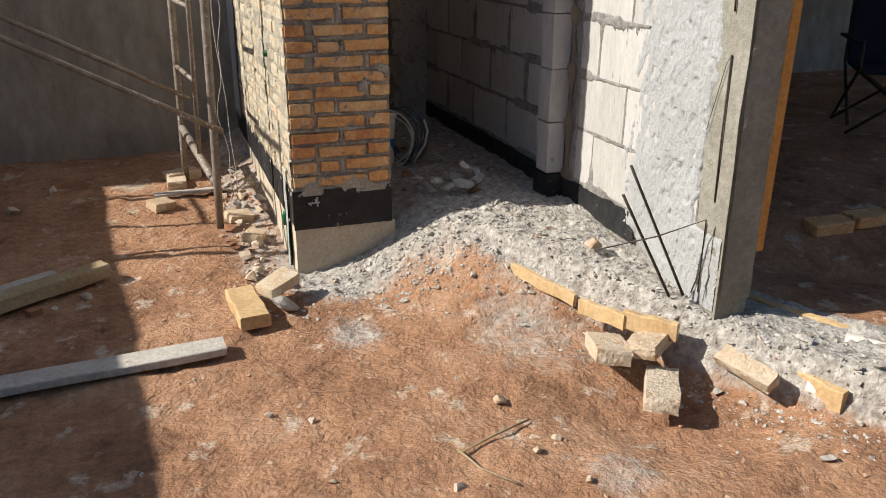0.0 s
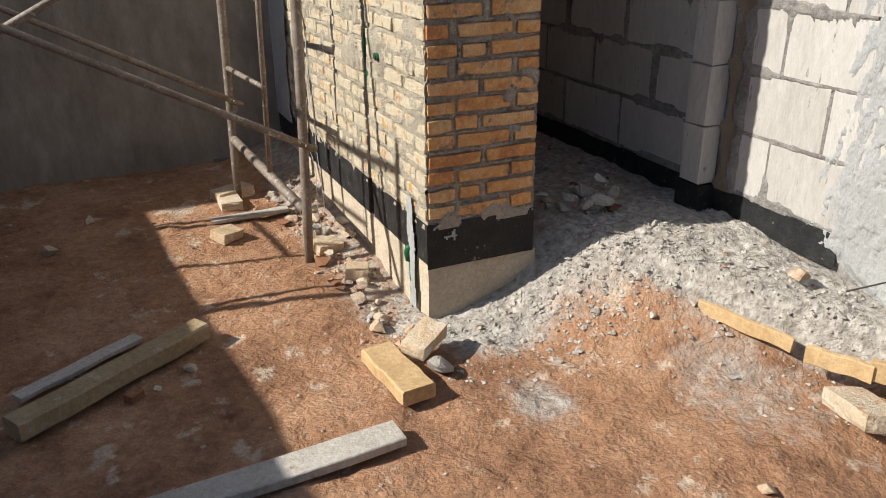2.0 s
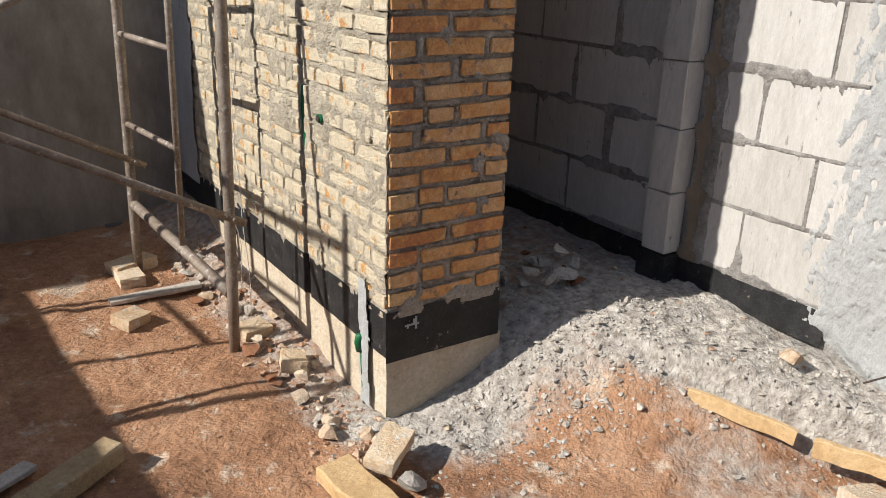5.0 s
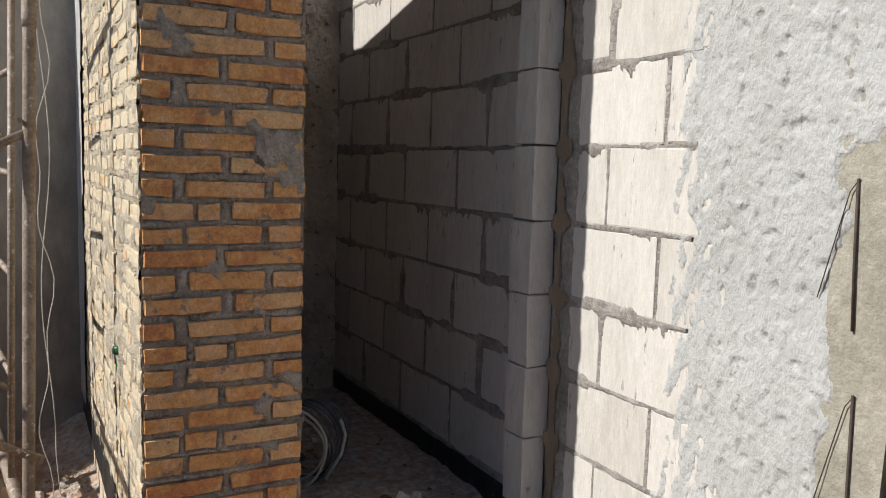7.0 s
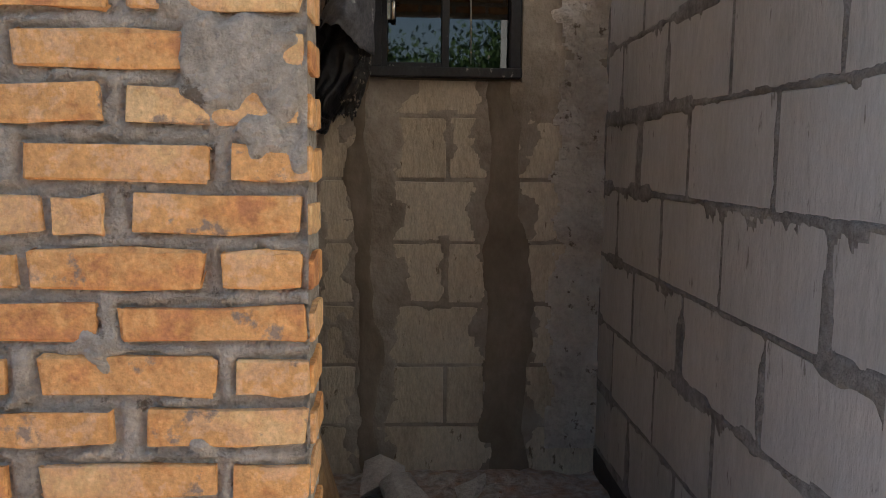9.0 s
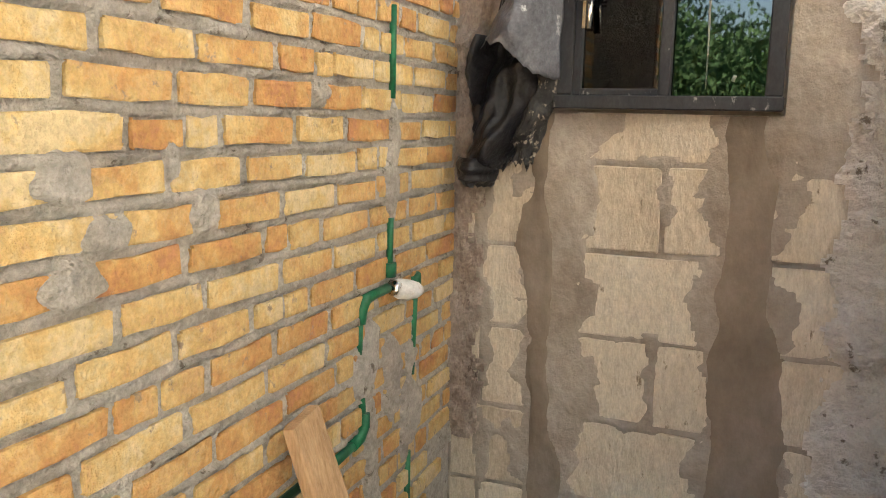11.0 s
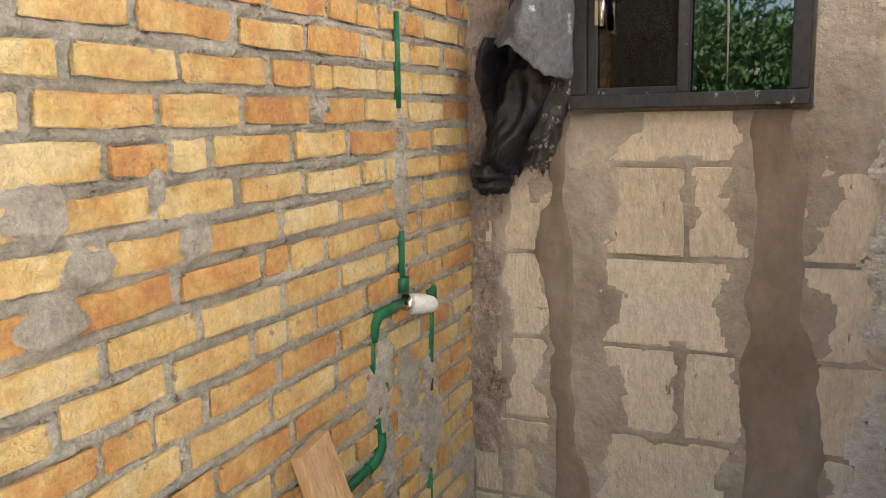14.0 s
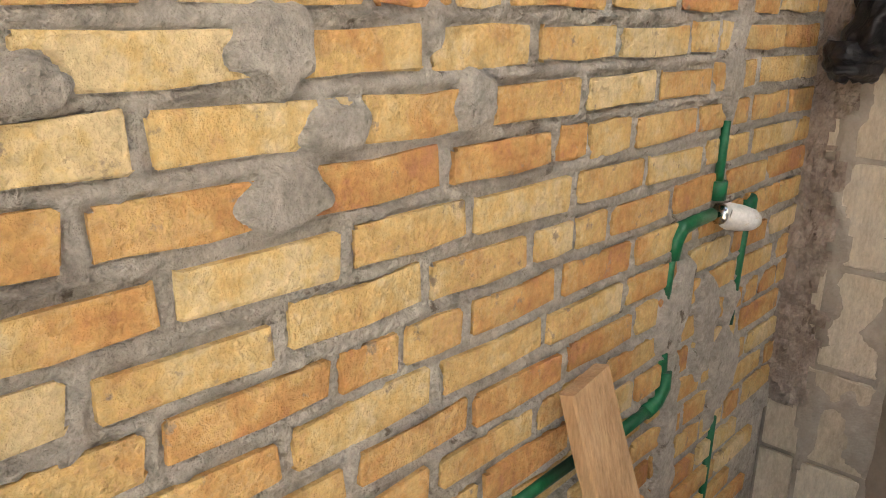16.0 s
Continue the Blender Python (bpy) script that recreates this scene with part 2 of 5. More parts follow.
def ground_material():
    """Red soil that gives way to grey cement spill where the mask says so."""
    m = mat("red_soil", [(0.160, 0.077, 0.043), (0.37, 0.20, 0.113), (0.50, 0.31, 0.195)], 2.4, 0.97, 0.8, 42, bdist=0.02, spots=(0.52, 0.40, 0.30), spot_scale=6, spot_at=0.585, fine=0.36, grain=0.65, grain_scale=110)
    n, l = m.node_tree.nodes, m.node_tree.links
    b = n["Principled BSDF"]
    soil = b.inputs["Base Color"].links[0].from_socket
    at = n.new("ShaderNodeAttribute")
    at.attribute_name = "cement"
    geo = n.new("ShaderNodeNewGeometry")
    t = n.new("ShaderNodeTexNoise")
    t.inputs["Scale"].default_value, t.inputs["Detail"].default_value = 14.0, 8.0
    l.new(geo.outputs["Position"], t.inputs["Vector"])
    add = n.new("ShaderNodeMath")
    l.new(at.outputs["Fac"], add.inputs[0]), l.new(t.outputs["Fac"], add.inputs[1])
    mr = n.new("ShaderNodeMapRange")
    mr.inputs["From Min"].default_value, mr.inputs["From Max"].default_value = 0.72, 1.30
    l.new(add.outputs[0], mr.inputs["Value"])
    ramp = n.new("ShaderNodeValToRGB")
    ramp.color_ramp.elements[0].position, ramp.color_ramp.elements[0].color = 0.30, (0.24, 0.21, 0.18, 1)
    ramp.color_ramp.elements[1].position, ramp.color_ramp.elements[1].color = 0.68, (0.59, 0.55, 0.495, 1)
    t2 = n.new("ShaderNodeTexNoise")
    t2.inputs["Scale"].default_value, t2.inputs["Detail"].default_value = 30.0, 8.0
    l.new(geo.outputs["Position"], t2.inputs["Vector"])
    l.new(t2.outputs["Fac"], ramp.inputs["Fac"])
    mix = n.new("ShaderNodeMix")
    mix.data_type = "RGBA"
    l.new(mr.outputs["Result"], mix.inputs["Factor"])
    l.new(soil, mix.inputs["A"]), l.new(ramp.outputs["Color"], mix.inputs["B"])
    l.new(mix.outputs["Result"], b.inputs["Base Color"])
    return m


M_GROUND = ground_material()


# ---- building helpers ----
def link_bm(name, bm, material, parent=None, label="", smooth=False):
    me = bpy.data.meshes.new(name)
    bm.to_mesh(me)
    bm.free()
    if material:
        me.materials.append(material)
    if smooth:
        me.polygons.foreach_set("use_smooth", [True] * len(me.polygons))
    ob = new(name, me)
    if parent:
        ob.parent = parent
    if label:
        ob["label"] = label
    return ob


def part(name, bm, material, parent, label="", smooth=False):
    return link_bm(name, bm, material, parent, label, smooth)


def thing(name, label, category, group="", kind="", at=(0, 0, 0), turn=0.0):
    e = new(name)
    e.matrix_world = pose(*at, 0, 0, turn)
    return tagged(e, label, category, group, kind)


def box(x0, x1, y0, y1, z0, z1, bevel=0.0, bm=None, jitter=0.0, seed=0):
    bm = bm or bmesh.new()
    r = random.Random(seed)
    vs = [bm.verts.new((x, y, z)) for x in (x0, x1) for y in (y0, y1) for z in (z0, z1)]
    if jitter:
        for v in vs:
            v.co += Vector([r.uniform(-jitter, jitter) for _ in range(3)])
    fs = [bm.faces.new([vs[i] for i in q]) for q in ((0, 1, 3, 2), (4, 6, 7, 5), (0, 4, 5, 1), (2, 3, 7, 6), (0, 2, 6, 4), (1, 5, 7, 3))]
    if bevel:
        es = list({e for f in fs for e in f.edges})
        bmesh.ops.bevel(bm, geom=es, offset=bevel, segments=1, affect="EDGES", profile=0.5)
    return bm


def tube(points, radius, sides=10, bm=None, rough=0.0, seed=0, caps=True):
    """A round bar along a line of points."""
    bm = bm or bmesh.new()
    r = random.Random(seed)
    pts = [Vector(p) for p in points]
    rings = []
    side = None
    for i, p in enumerate(pts):
        d = (pts[min(i + 1, len(pts) - 1)] - pts[max(i - 1, 0)]).normalized()
        if side is None:
            side = d.orthogonal().normalized()
        side = (side - d * side.dot(d)).normalized()
        up = d.cross(side)
        rad = (radius[i] if isinstance(radius, (list, tuple)) else radius) * (1 + r.uniform(-rough, rough))
        rings.append([bm.verts.new(p + (side * math.cos(a) + up * math.sin(a)) * rad) for a in [2 * math.pi * k / sides for k in range(sides)]])
    for a, b in zip(rings, rings[1:]):
        for k in range(sides):
            f = bm.faces.new((a[k], a[(k + 1) % sides], b[(k + 1) % sides], b[k]))
            f.smooth = True
    if caps:
        bm.faces.new(list(reversed(rings[0])))
        bm.faces.new(rings[-1])
    return bm


def nz3(x, y, z, s=1.0):
    return noise.noise(Vector((x * s, y * s, z * s)))


def fbm(x, y, z, s=1.0, octaves=4):
    v, a = 0.0, 0.5
    for i in range(octaves):
        v += a * nz3(x + 7.3 * i, y, z, s)
        s, a = s * 2.1, a * 0.52
    return v


def sheet(name, place, u0, u1, v0, v1, step, height, material, parent, label="", smooth=True):
    """A grid over u, v whose points stand height(u, v) off the plane that place(u, v, h) lays; cells with a height of None are left out."""
    nu, nv = max(1, round((u1 - u0) / step)), max(1, round((v1 - v0) / step))
    verts, index, faces = [], {}, []
    hs = [[height(u0 + (u1 - u0) * i / nu, v0 + (v1 - v0) * j / nv) for j in range(nv + 1)] for i in range(nu + 1)]

    def vert(i, j):
        if (i, j) not in index:
            index[i, j] = len(verts)
            verts.append(place(u0 + (u1 - u0) * i / nu, v0 + (v1 - v0) * j / nv, hs[i][j]))
        return index[i, j]
    for i in range(nu):
        for j in range(nv):
            if None in (hs[i][j], hs[i + 1][j], hs[i][j + 1], hs[i + 1][j + 1]):
                continue
            faces.append((vert(i, j), vert(i + 1, j), vert(i + 1, j + 1), vert(i, j + 1)))
    me = bpy.data.meshes.new(name)
    me.from_pydata(verts, [], faces)
    me.materials.append(material)
    if smooth:
        me.polygons.foreach_set("use_smooth", [True] * len(me.polygons))
    ob = new(name, me)
    ob.parent = parent
    if label:
        ob["label"] = label
    return ob


def smooth01(a, b, x):
    t = min(1.0, max(0.0, (x - a) / (b - a)))
    return t * t * (3 - 2 * t)


def rough_piece(seed, us=(0, 0.035, 0.5, 0.965, 1), ws=(0, 0.13, 0.87, 1), depth=1.0, ru=0.035, rw=0.15, drop=(0.15, 0.6), chip=0.14):
    """A unit brick face (u 0..1, w 0..1, out 0..1) with worn, uneven edges, as mesh data."""
    r = random.Random(seed)
    nu, nw = len(us) - 1, len(ws) - 1
    verts, faces = [], []
    grid = {}
    for i, u in enumerate(us):
        for j, w in enumerate(ws):
            onu, onw = i in (0, nu), j in (0, nw)
            du = r.uniform(0, ru) * (1 if i == 0 else -1) if onu else (r.uniform(-0.1, 0.1) if 1 < i < nu - 1 else 0)
            dw = r.uniform(0, rw) * (1 if j == 0 else -1) if onw else r.uniform(-0.02, 0.02)
            if onu and onw:
                du, dw = du * 1.8, dw * 1.5
            out = 1.0 - (r.uniform(*drop) if (onu or onw) else r.uniform(0, 0.12))
            if r.random() < chip and (onu or onw):
                out -= 0.5
                dw *= 1.6
            grid[i, j] = len(verts)
            verts.append((u + du, out, w + dw))
    for i in range(nu):
        for j in range(nw):
            faces.append((grid[i, j], grid[i + 1, j], grid[i + 1, j + 1], grid[i, j + 1]))
    rim = [grid[i, 0] for i in range(nu + 1)] + [grid[nu, j] for j in range(1, nw + 1)] + [grid[i, nw] for i in range(nu - 1, -1, -1)] + [grid[0, j] for j in range(nw - 1, 0, -1)]
    back = []
    for k in rim:
        u, _, w = verts[k]
        back.append(len(verts))
        verts.append((min(1, max(0, u)), -depth, min(1, max(0, w))))
    for k in range(len(rim)):
        k2 = (k + 1) % len(rim)
        faces.append((rim[k2], rim[k], back[k], back[k2]))
    return verts, faces


def piece_meshes(name, material, count, **kw):
    out = []
    for s in range(count):
        verts, faces = rough_piece(100 + s, **kw)
        me = bpy.data.meshes.new(name)
        me.from_pydata(verts, [], faces)
        me.materials.append(material)
        out.append(me)
    return out


class Courses:
    """Lays pieces over a wall: those inside `near` become objects of their own, the rest one joined part."""

    def __init__(self, name, meshes, rest_material, parent, basis):
        self.name, self.meshes, self.rest_material, self.parent, self.basis = name, meshes, rest_material, parent, basis
        self.rest_v, self.rest_f, self.count = [], [], 0
        self.laid = {}
        self.rng = random.Random(len(name) * 31 + int(basis.translation.y * 100))

    def lay(self, u, z, length, height, near=True, proud=0.008):
        r = self.rng
        for k in {int((z + f * height) / 0.05) for f in (0.0, 0.5, 1.0)}:
            for k2 in (k - 1, k, k + 1):
                self.laid.setdefault(k2, []).append((u, u + length, z, z + height))
        me = r.choice(self.meshes)
        tilt = Matrix.Rotation(radians(r.uniform(-0.7, 0.7)), 4, "Y")
        m = self.basis @ Matrix.Translation((u, r.uniform(-0.002, 0.002), z)) @ tilt @ Matrix.Diagonal((length, proud, height, 1))
        if near and self.count < 300:
            ob = new(self.name, me)
            ob.parent = self.parent
            ob.matrix_basis = m
            self.count += 1
        else:
            base = len(self.rest_v)
            self.rest_v += [tuple(m @ v.co) for v in me.vertices]
            self.rest_f += [tuple(base + i for i in p.vertices) for p in me.polygons]

    def gap(self, u, v):
        """How far a point lies outside the nearest piece."""
        best = 0.05
        for u0, u1, z0, z1 in self.laid.get(int(v / 0.05), ()):
            if u0 - 0.03 < u < u1 + 0.03:
                e = max(u0 - u, u - u1, z0 - v, v - z1)
                best = min(best, e)
        return best

    def bedded(self, u, v, h):
        """The mortar's height: h in the joints, just under the face of each piece, with ragged overlaps."""
        e = self.gap(u, v) - 0.0065 * nz3(u, v, 31.0, 30.0) - 0.006 * nz3(u, v, 4.0, 85.0)
        k = smooth01(-0.004, 0.0025, e)
        return (0.0015 + 0.8 * h) * k - 0.006 * (1 - k) - self.crevice(u, v)

    def crevice(self, u, v):
        """The open crack that runs round pieces where the mortar shrank or was never filled."""
        e = self.gap(u, v)
        if e > 0.012:
            return 0.0
        return 0.016 * smooth01(0.0062, 0.0015, e) * smooth01(-0.02, 0.16, nz3(u, v, 17.0, 11.0))

    def close(self):
        if self.rest_f:
            me = bpy.data.meshes.new(self.name + "work")
            me.from_pydata(self.rest_v, [], self.rest_f)
            me.materials.append(self.rest_material)
            ob = new(self.name + "work", me)
            ob.parent = self.parent
            ob["kind"] = "stuff"


# ---- ground ----
def axis_steps(lo, hi, fine_lo, fine_hi, step):
    a = list(np.arange(fine_lo, fine_hi + step / 2, step))
    s, x = step, fine_lo
    while x > lo:
        s *= 1.25
        x -= s
        a.insert(0, x)
    s, x = step, fine_hi
    while x < hi:
        s *= 1.25
        x += s
        a.append(x)
    return a


def strip_t(x, y):
    """Along and across the cement footing strip that runs from the passage to the yard."""
    ax, ay, bx, by = 1.62, 3.1, 2.28, 1.62
    dx, dy = bx - ax, by - ay
    n = math.hypot(dx, dy)
    t = ((x - ax) * dx + (y - ay) * dy) / n
    c = ((x - ax) * dy - (y - ay) * dx) / n      # + to the west of the strip
    return t, c


def strip_mid(t):
    return 0.10 + 0.085 * max(0.0, t)


def ground_height(x, y):
    h = 0.05 * smooth01(3.0, 5.0, y) + 0.05 * smooth01(5.0, 5.9, y)
    # spill that rises into the passage
    m = smooth01(0.75, 1.55, x + 0.25 * (y - 3.4)) * smooth01(2.55, 3.45, y + 0.3 * (x - 1.4))
    h = h * (1 - m) + 0.30 * m
    t, c = strip_t(x, y)
    if -0.3 < t < 2.6:
        out = smooth01(2.6, 1.9, t)
        s = out * smooth01(-0.14, -0.08, -abs(c + strip_mid(t)) + 0.1)
        h = max(h, (0.28 - 0.12 * smooth01(0.0, 1.2, t)) * s)
        if c < -0.05:
            h = max(h, 0.17 * out * smooth01(-2.2, -0.3, c))
    dug = smooth01(0.46, 0.12, math.hypot((x - 1.75) * 0.8, y - 2.05))
    h -= 0.075 * dug * smooth01(-0.05, 0.1, c)
    near = smooth01(9.0, 3.0, math.hypot(x, y - 3))
    rough = 0.036 * fbm(x, y, 0.3, 1.8) + 0.024 * fbm(x, y, 1.7, 7.0) + 0.010 * fbm(x, y, 5.2, 19.0, 2)
    wet = cement_mask(x, y)
    rough += 0.042 * wet * max(0.0, fbm(x, y, 4.1, 15.0)) + 0.02 * dug * fbm(x, y, 8.0, 14.0)
    return h + rough * (0.3 + 0.7 * near)


SPILL = ((0.30, 3.75), (0.55, 3.52), (0.613, 3.44), (0.838, 3.28), (1.131, 3.38), (1.36, 3.30), (1.46, 3.08))


def cement_mask(x, y):
    t, c = strip_t(x, y)
    a = smooth01(0.27, 0.20, abs(c + strip_mid(t))) * smooth01(2.6, 1.9, t) if -0.3 < t < 2.6 else 0.0
    b = 0.0
    if 0.30 < x < 2.1 and y > 2.9:
        yb = 3.05
        for (x0, y0), (x1, y1) in zip(SPILL, SPILL[1:]):
            if x0 <= x < x1:
                yb = y0 + (y1 - y0) * (x - x0) / (x1 - x0)
        b = smooth01(-0.22, 0.14, y - yb + 0.12 * fbm(x, y, 2.0, 5.0)) * smooth01(0.30, 0.5, x)
        if y > Y_PASS:
            b *= 1 - 0.40 * smooth01(Y_PASS - 0.1, Y_PASS + 0.25, y)
    d = 0.66 * smooth01(0.2, 0.03, math.hypot((x - 0.76) * 1.0, (y - 2.93) * 0.8))
    k = 0.50 * smooth01(0.42, 0.05, math.hypot(x - 1.42, (y - 2.72) * 0.7))
    e = 0.5 * smooth01(0.2, 0.05, math.hypot(x - 1.3, (y - 1.75)))
    g = 0.5 * smooth01(0.22, 0.05, abs(x - 0.5)) * smooth01(3.4, 3.8, y) * smooth01(5.6, 5.0, y)
    return min(1.0, max(a, b, d, e, g, k))


Y_PASS = 3.62
gx, gy = axis_steps(-600, 600, -3.0, 4.2, 0.022), axis_steps(-600, 600, 0.6, 6.1, 0.022)
gv = [(x, y, ground_height(x, y)) for x in gx for y in gy]
ng = len(gy)
gf = [(i * ng + j, (i + 1) * ng + j, (i + 1) * ng + j + 1, i * ng + j + 1) for i in range(len(gx) - 1) for j in range(ng - 1)]
me = bpy.data.meshes.new("ground")
me.from_pydata(gv, [], gf)
at = me.attributes.new("cement", "FLOAT", "POINT")
at.data.foreach_set("value", [cement_mask(x, y) if -3 < x < 4.2 and 0.6 < y < 6.1 else 0.0 for x, y, z in gv])
me.polygons.foreach_set("use_smooth", [True] * len(gf))
me.materials.append(M_GROUND)
ground = tagged(new("ground", me), "trodden red earth with grey cement spill", "ground", kind="structure")


# ---- large structure ----
X_OUT, X_IN, Y_END, Y_FAR, X_BLK = 0.645, 0.80, 3.62, 5.74, 2.02
COURSE = 0.0683
Z_BRICK = 0.435


def wall_top(y):
    return 3.40 - 0.23 * (y - 4.54) + 0.05


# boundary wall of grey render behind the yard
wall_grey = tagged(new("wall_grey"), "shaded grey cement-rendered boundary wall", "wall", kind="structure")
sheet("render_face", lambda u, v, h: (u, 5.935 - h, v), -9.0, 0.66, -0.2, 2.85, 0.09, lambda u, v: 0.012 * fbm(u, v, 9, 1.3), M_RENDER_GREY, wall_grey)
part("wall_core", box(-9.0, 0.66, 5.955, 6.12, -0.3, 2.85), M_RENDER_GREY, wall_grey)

# unseen wall added to cast the yard's shade, its top sloped to the shadow edge
wall_left = tagged(new("wall_left"), "unseen plain wall standing in for the ground shadow's caster", "wall", kind="structure")
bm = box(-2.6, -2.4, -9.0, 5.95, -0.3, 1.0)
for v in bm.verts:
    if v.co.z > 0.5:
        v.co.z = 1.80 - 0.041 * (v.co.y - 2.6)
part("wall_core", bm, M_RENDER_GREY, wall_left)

# brick wall of the annex: yard leaf
wall_yard = tagged(new("wall_yard"), "sunlit yellow brick wall with thick mortar joints on a black damp course", "wall", kind="structure")


def mortar_face(u, v):
    return 0.002 + 0.012 * fbm(u, v, 3.3, 9.0) + 0.011 * fbm(u, v, 1.3, 24.0, 3) + 0.030 * max(0.0, fbm(u, v, 6.1, 3.6) - 0.12)


def yard_mortar(u, v):
    h = mortar_face(u, v)
    # channel darkening the scaffold post's shadow line; a mortar patch round the outlet
    g = abs(u - 4.255 - 0.01 * nz3(v, 2, 0, 5)) < 0.014 and v < 1.30
    p = smooth01(0.085, 0.05, max(abs(u - 4.10), abs(v - 1.0) * 0.85) + 0.03 * nz3(u, v, 3, 14))
    return -0.035 if g else h + 0.014 * p


bm = box(X_OUT + 0.04, X_OUT + 0.075, Y_END + 0.012, 5.95, 0.0, 3.0)
for v in bm.verts:
    if v.co.z > 1:
        v.co.z = wall_top(v.co.y)
part("wall_core", bm, M_MORTAR, wall_yard)
sheet("damp_course", lambda u, v, h: (X_OUT - 0.006 - h, u, v), Y_END - 0.006, 5.95, 0.255, 0.425, 0.025, lambda u, v: 0.006 * fbm(u, v, 1.3, 12.0) if abs(u - 4.25) > 0.013 else -0.03, M_TAR, wall_yard)
sheet("footing", lambda u, v, h: (X_OUT + 0.0 - h, u, v), Y_END - 0.0, 5.95, -0.15, 0.26, 0.03, lambda u, v: 0.01 * fbm(u, v, 2.3, 6.0), M_FOOTING, wall_yard)
# pale render strip at the far end of the yard face
sheet("render_strip", lambda u, v, h: (X_OUT - h, u, v), 5.45, 5.95, 0.38, 3.2, 0.025,
      lambda u, v: 0.016 + 0.006 * fbm(u, v, 2, 8) if u + 0.10 * fbm(u, v, 5, 5) > 5.56 else None, M_WHITE_PLASTER, wall_yard)

# room leaf
wall_room = tagged(new("wall_room"), "inner face of the yellow brick wall with smeared mortar", "wall", kind="structure")
PATCHES = ((4.563, 1.685, 0.027, 0.026), (4.30, 1.748, 0.042, 0.036), (4.37, 1.675, 0.042, 0.024), (4.50, 1.765, 0.015, 0.03), (4.08, 1.735, 0.035, 0.02), (5.155, 1.28, 0.04, 0.10), (5.285, 1.74, 0.03, 0.13), (5.29, 2.19, 0.055, 0.085), (5.175, 0.9, 0.035, 0.3),
           (5.41, 1.06, 0.055, 0.14), (4.3, 1.62, 0.06, 0.03), (4.95, 1.9, 0.03, 0.03), (5.29, 1.2, 0.05, 0.12))


def room_patch(u, v):
    h = -1.0
    for pu, pv, ru, rv in PATCHES:
        d = math.hypot((u - pu) / ru, (v - pv) / rv) + 0.7 * nz3(u, v, 2.2, 12) + 0.45 * nz3(u, v, 6.0, 34)
        h = max(h, -0.004 + 0.019 * smooth01(1.25, 0.85, d))
    return h


sheet("mortar", lambda u, v, h: (X_IN - 0.003 + h, u, v), Y_END + 0.12, Y_FAR, 0.20, 3.2, 0.05, lambda u, v: -0.014 if u > 4.05 and 0.9 < v < 2.75 else 0.0, M_MORTAR, wall_room)
bm = box(X_OUT + 0.078, X_IN - 0.012, Y_END + 0.12, Y_FAR, 0.0, 3.0)
for v in bm.verts:
    if v.co.z > 1:
        v.co.z = wall_top(v.co.y)
part("wall_core", bm, M_MORTAR, wall_room)

# end pier
pier = tagged(new("wall_pier"), "shaded end face of the brick wall over a black damp course", "wall", kind="structure")
PX1 = 1.115
part("wall_core", box(X_OUT + 0.08, PX1 - 0.01, Y_END + 0.010, Y_END + 0.118, 0.0, 3.65), M_MORTAR, pier)
sheet("wall_side", lambda u, v, h: (PX1 + h, u, v), Y_END, Y_END + 0.12, 0.2, 3.65, 0.02, lambda u, v: -0.003 + 0.006 * fbm(u, v, 8, 9), M_MORTAR, pier)
sheet("damp_course", lambda u, v, h: (u, Y_END - 0.006 - h, v), X_OUT - 0.006, PX1 + 0.004, 0.235, 0.425, 0.025, lambda u, v: 0.006 * fbm(u, v, 1.3, 12.0), M_TAR, pier)
sheet("footing", lambda u, v, h: (u, Y_END - h, v), X_OUT, PX1 + 0.02, -0.15, 0.24, 0.03, lambda u, v: 0.01 * fbm(u, v, 2.3, 6.0), M_FOOTING, pier)
sheet("cement_splash", lambda u, v, h: (u, Y_END - 0.011 - h, v), 0.70, 0.79, 0.33, 0.41, 0.008, lambda u, v: 0.003 if math.hypot(u - 0.745, (v - 0.369)) + 0.03 * nz3(u, v, 1, 40) < 0.024 else None, M_WHITE_PLASTER, pier)

# block wall on the right of the passage
wall_block = tagged(new("wall_block"), "tall pale concrete-block wall with dark mortar joints", "wall", kind="structure")
part("wall_core", box(X_BLK + 0.016, X_BLK + 0.19, 2.44, Y_FAR + 0.2, 0.0, 3.6), M_JOINT_DARK, wall_block)


BLOCK_CUTS = ((2.46, 2.78, 3.275, 3.51, 3.70, 4.27, 4.79, 5.265, 5.735), (2.46, 3.03, 3.51, 3.70, 4.03, 4.53, 5.0, 5.50, 5.735))


def joint_smear(u, v):
    k = (v - 0.413) / 0.262
    d = abs(k - round(k)) * 0.262
    patch = smooth01(0.05, 0.3, nz3(u, v, 9.0, 3.4))
    ragged = 0.016 * fbm(u, v, 3.0, 15.0) + 0.020 * (0.25 - patch)
    h = -0.006 + 0.015 * smooth01(0.021, 0.009, d + ragged)
    e = min(abs(u - q) for q in BLOCK_CUTS[int(math.floor(k)) % 2])
    h = max(h, -0.006 + 0.015 * smooth01(0.021, 0.008, e + ragged))
    # mortar wiped down from the bed joints in broad, short tongues
    below = (math.ceil(k) - k) * 0.262
    tongue = 0.055 * smooth01(0.12, 0.32, nz3(u, math.ceil(k), 5.0, 4.5)) * (0.6 + 0.9 * nz3(u, v * 0.2, 1.0, 34.0))
    h = max(h, -0.006 + 0.013 * smooth01(0.006, -0.004, below - tongue))
    if 3.40 < u < 3.53:
        h = max(h, 0.010 * smooth01(0.05, 0.035, abs(u - 3.475) + 0.03 * fbm(u, v, 7, 9)))
    return h + 0.002 * fbm(u, v, 2, 20)


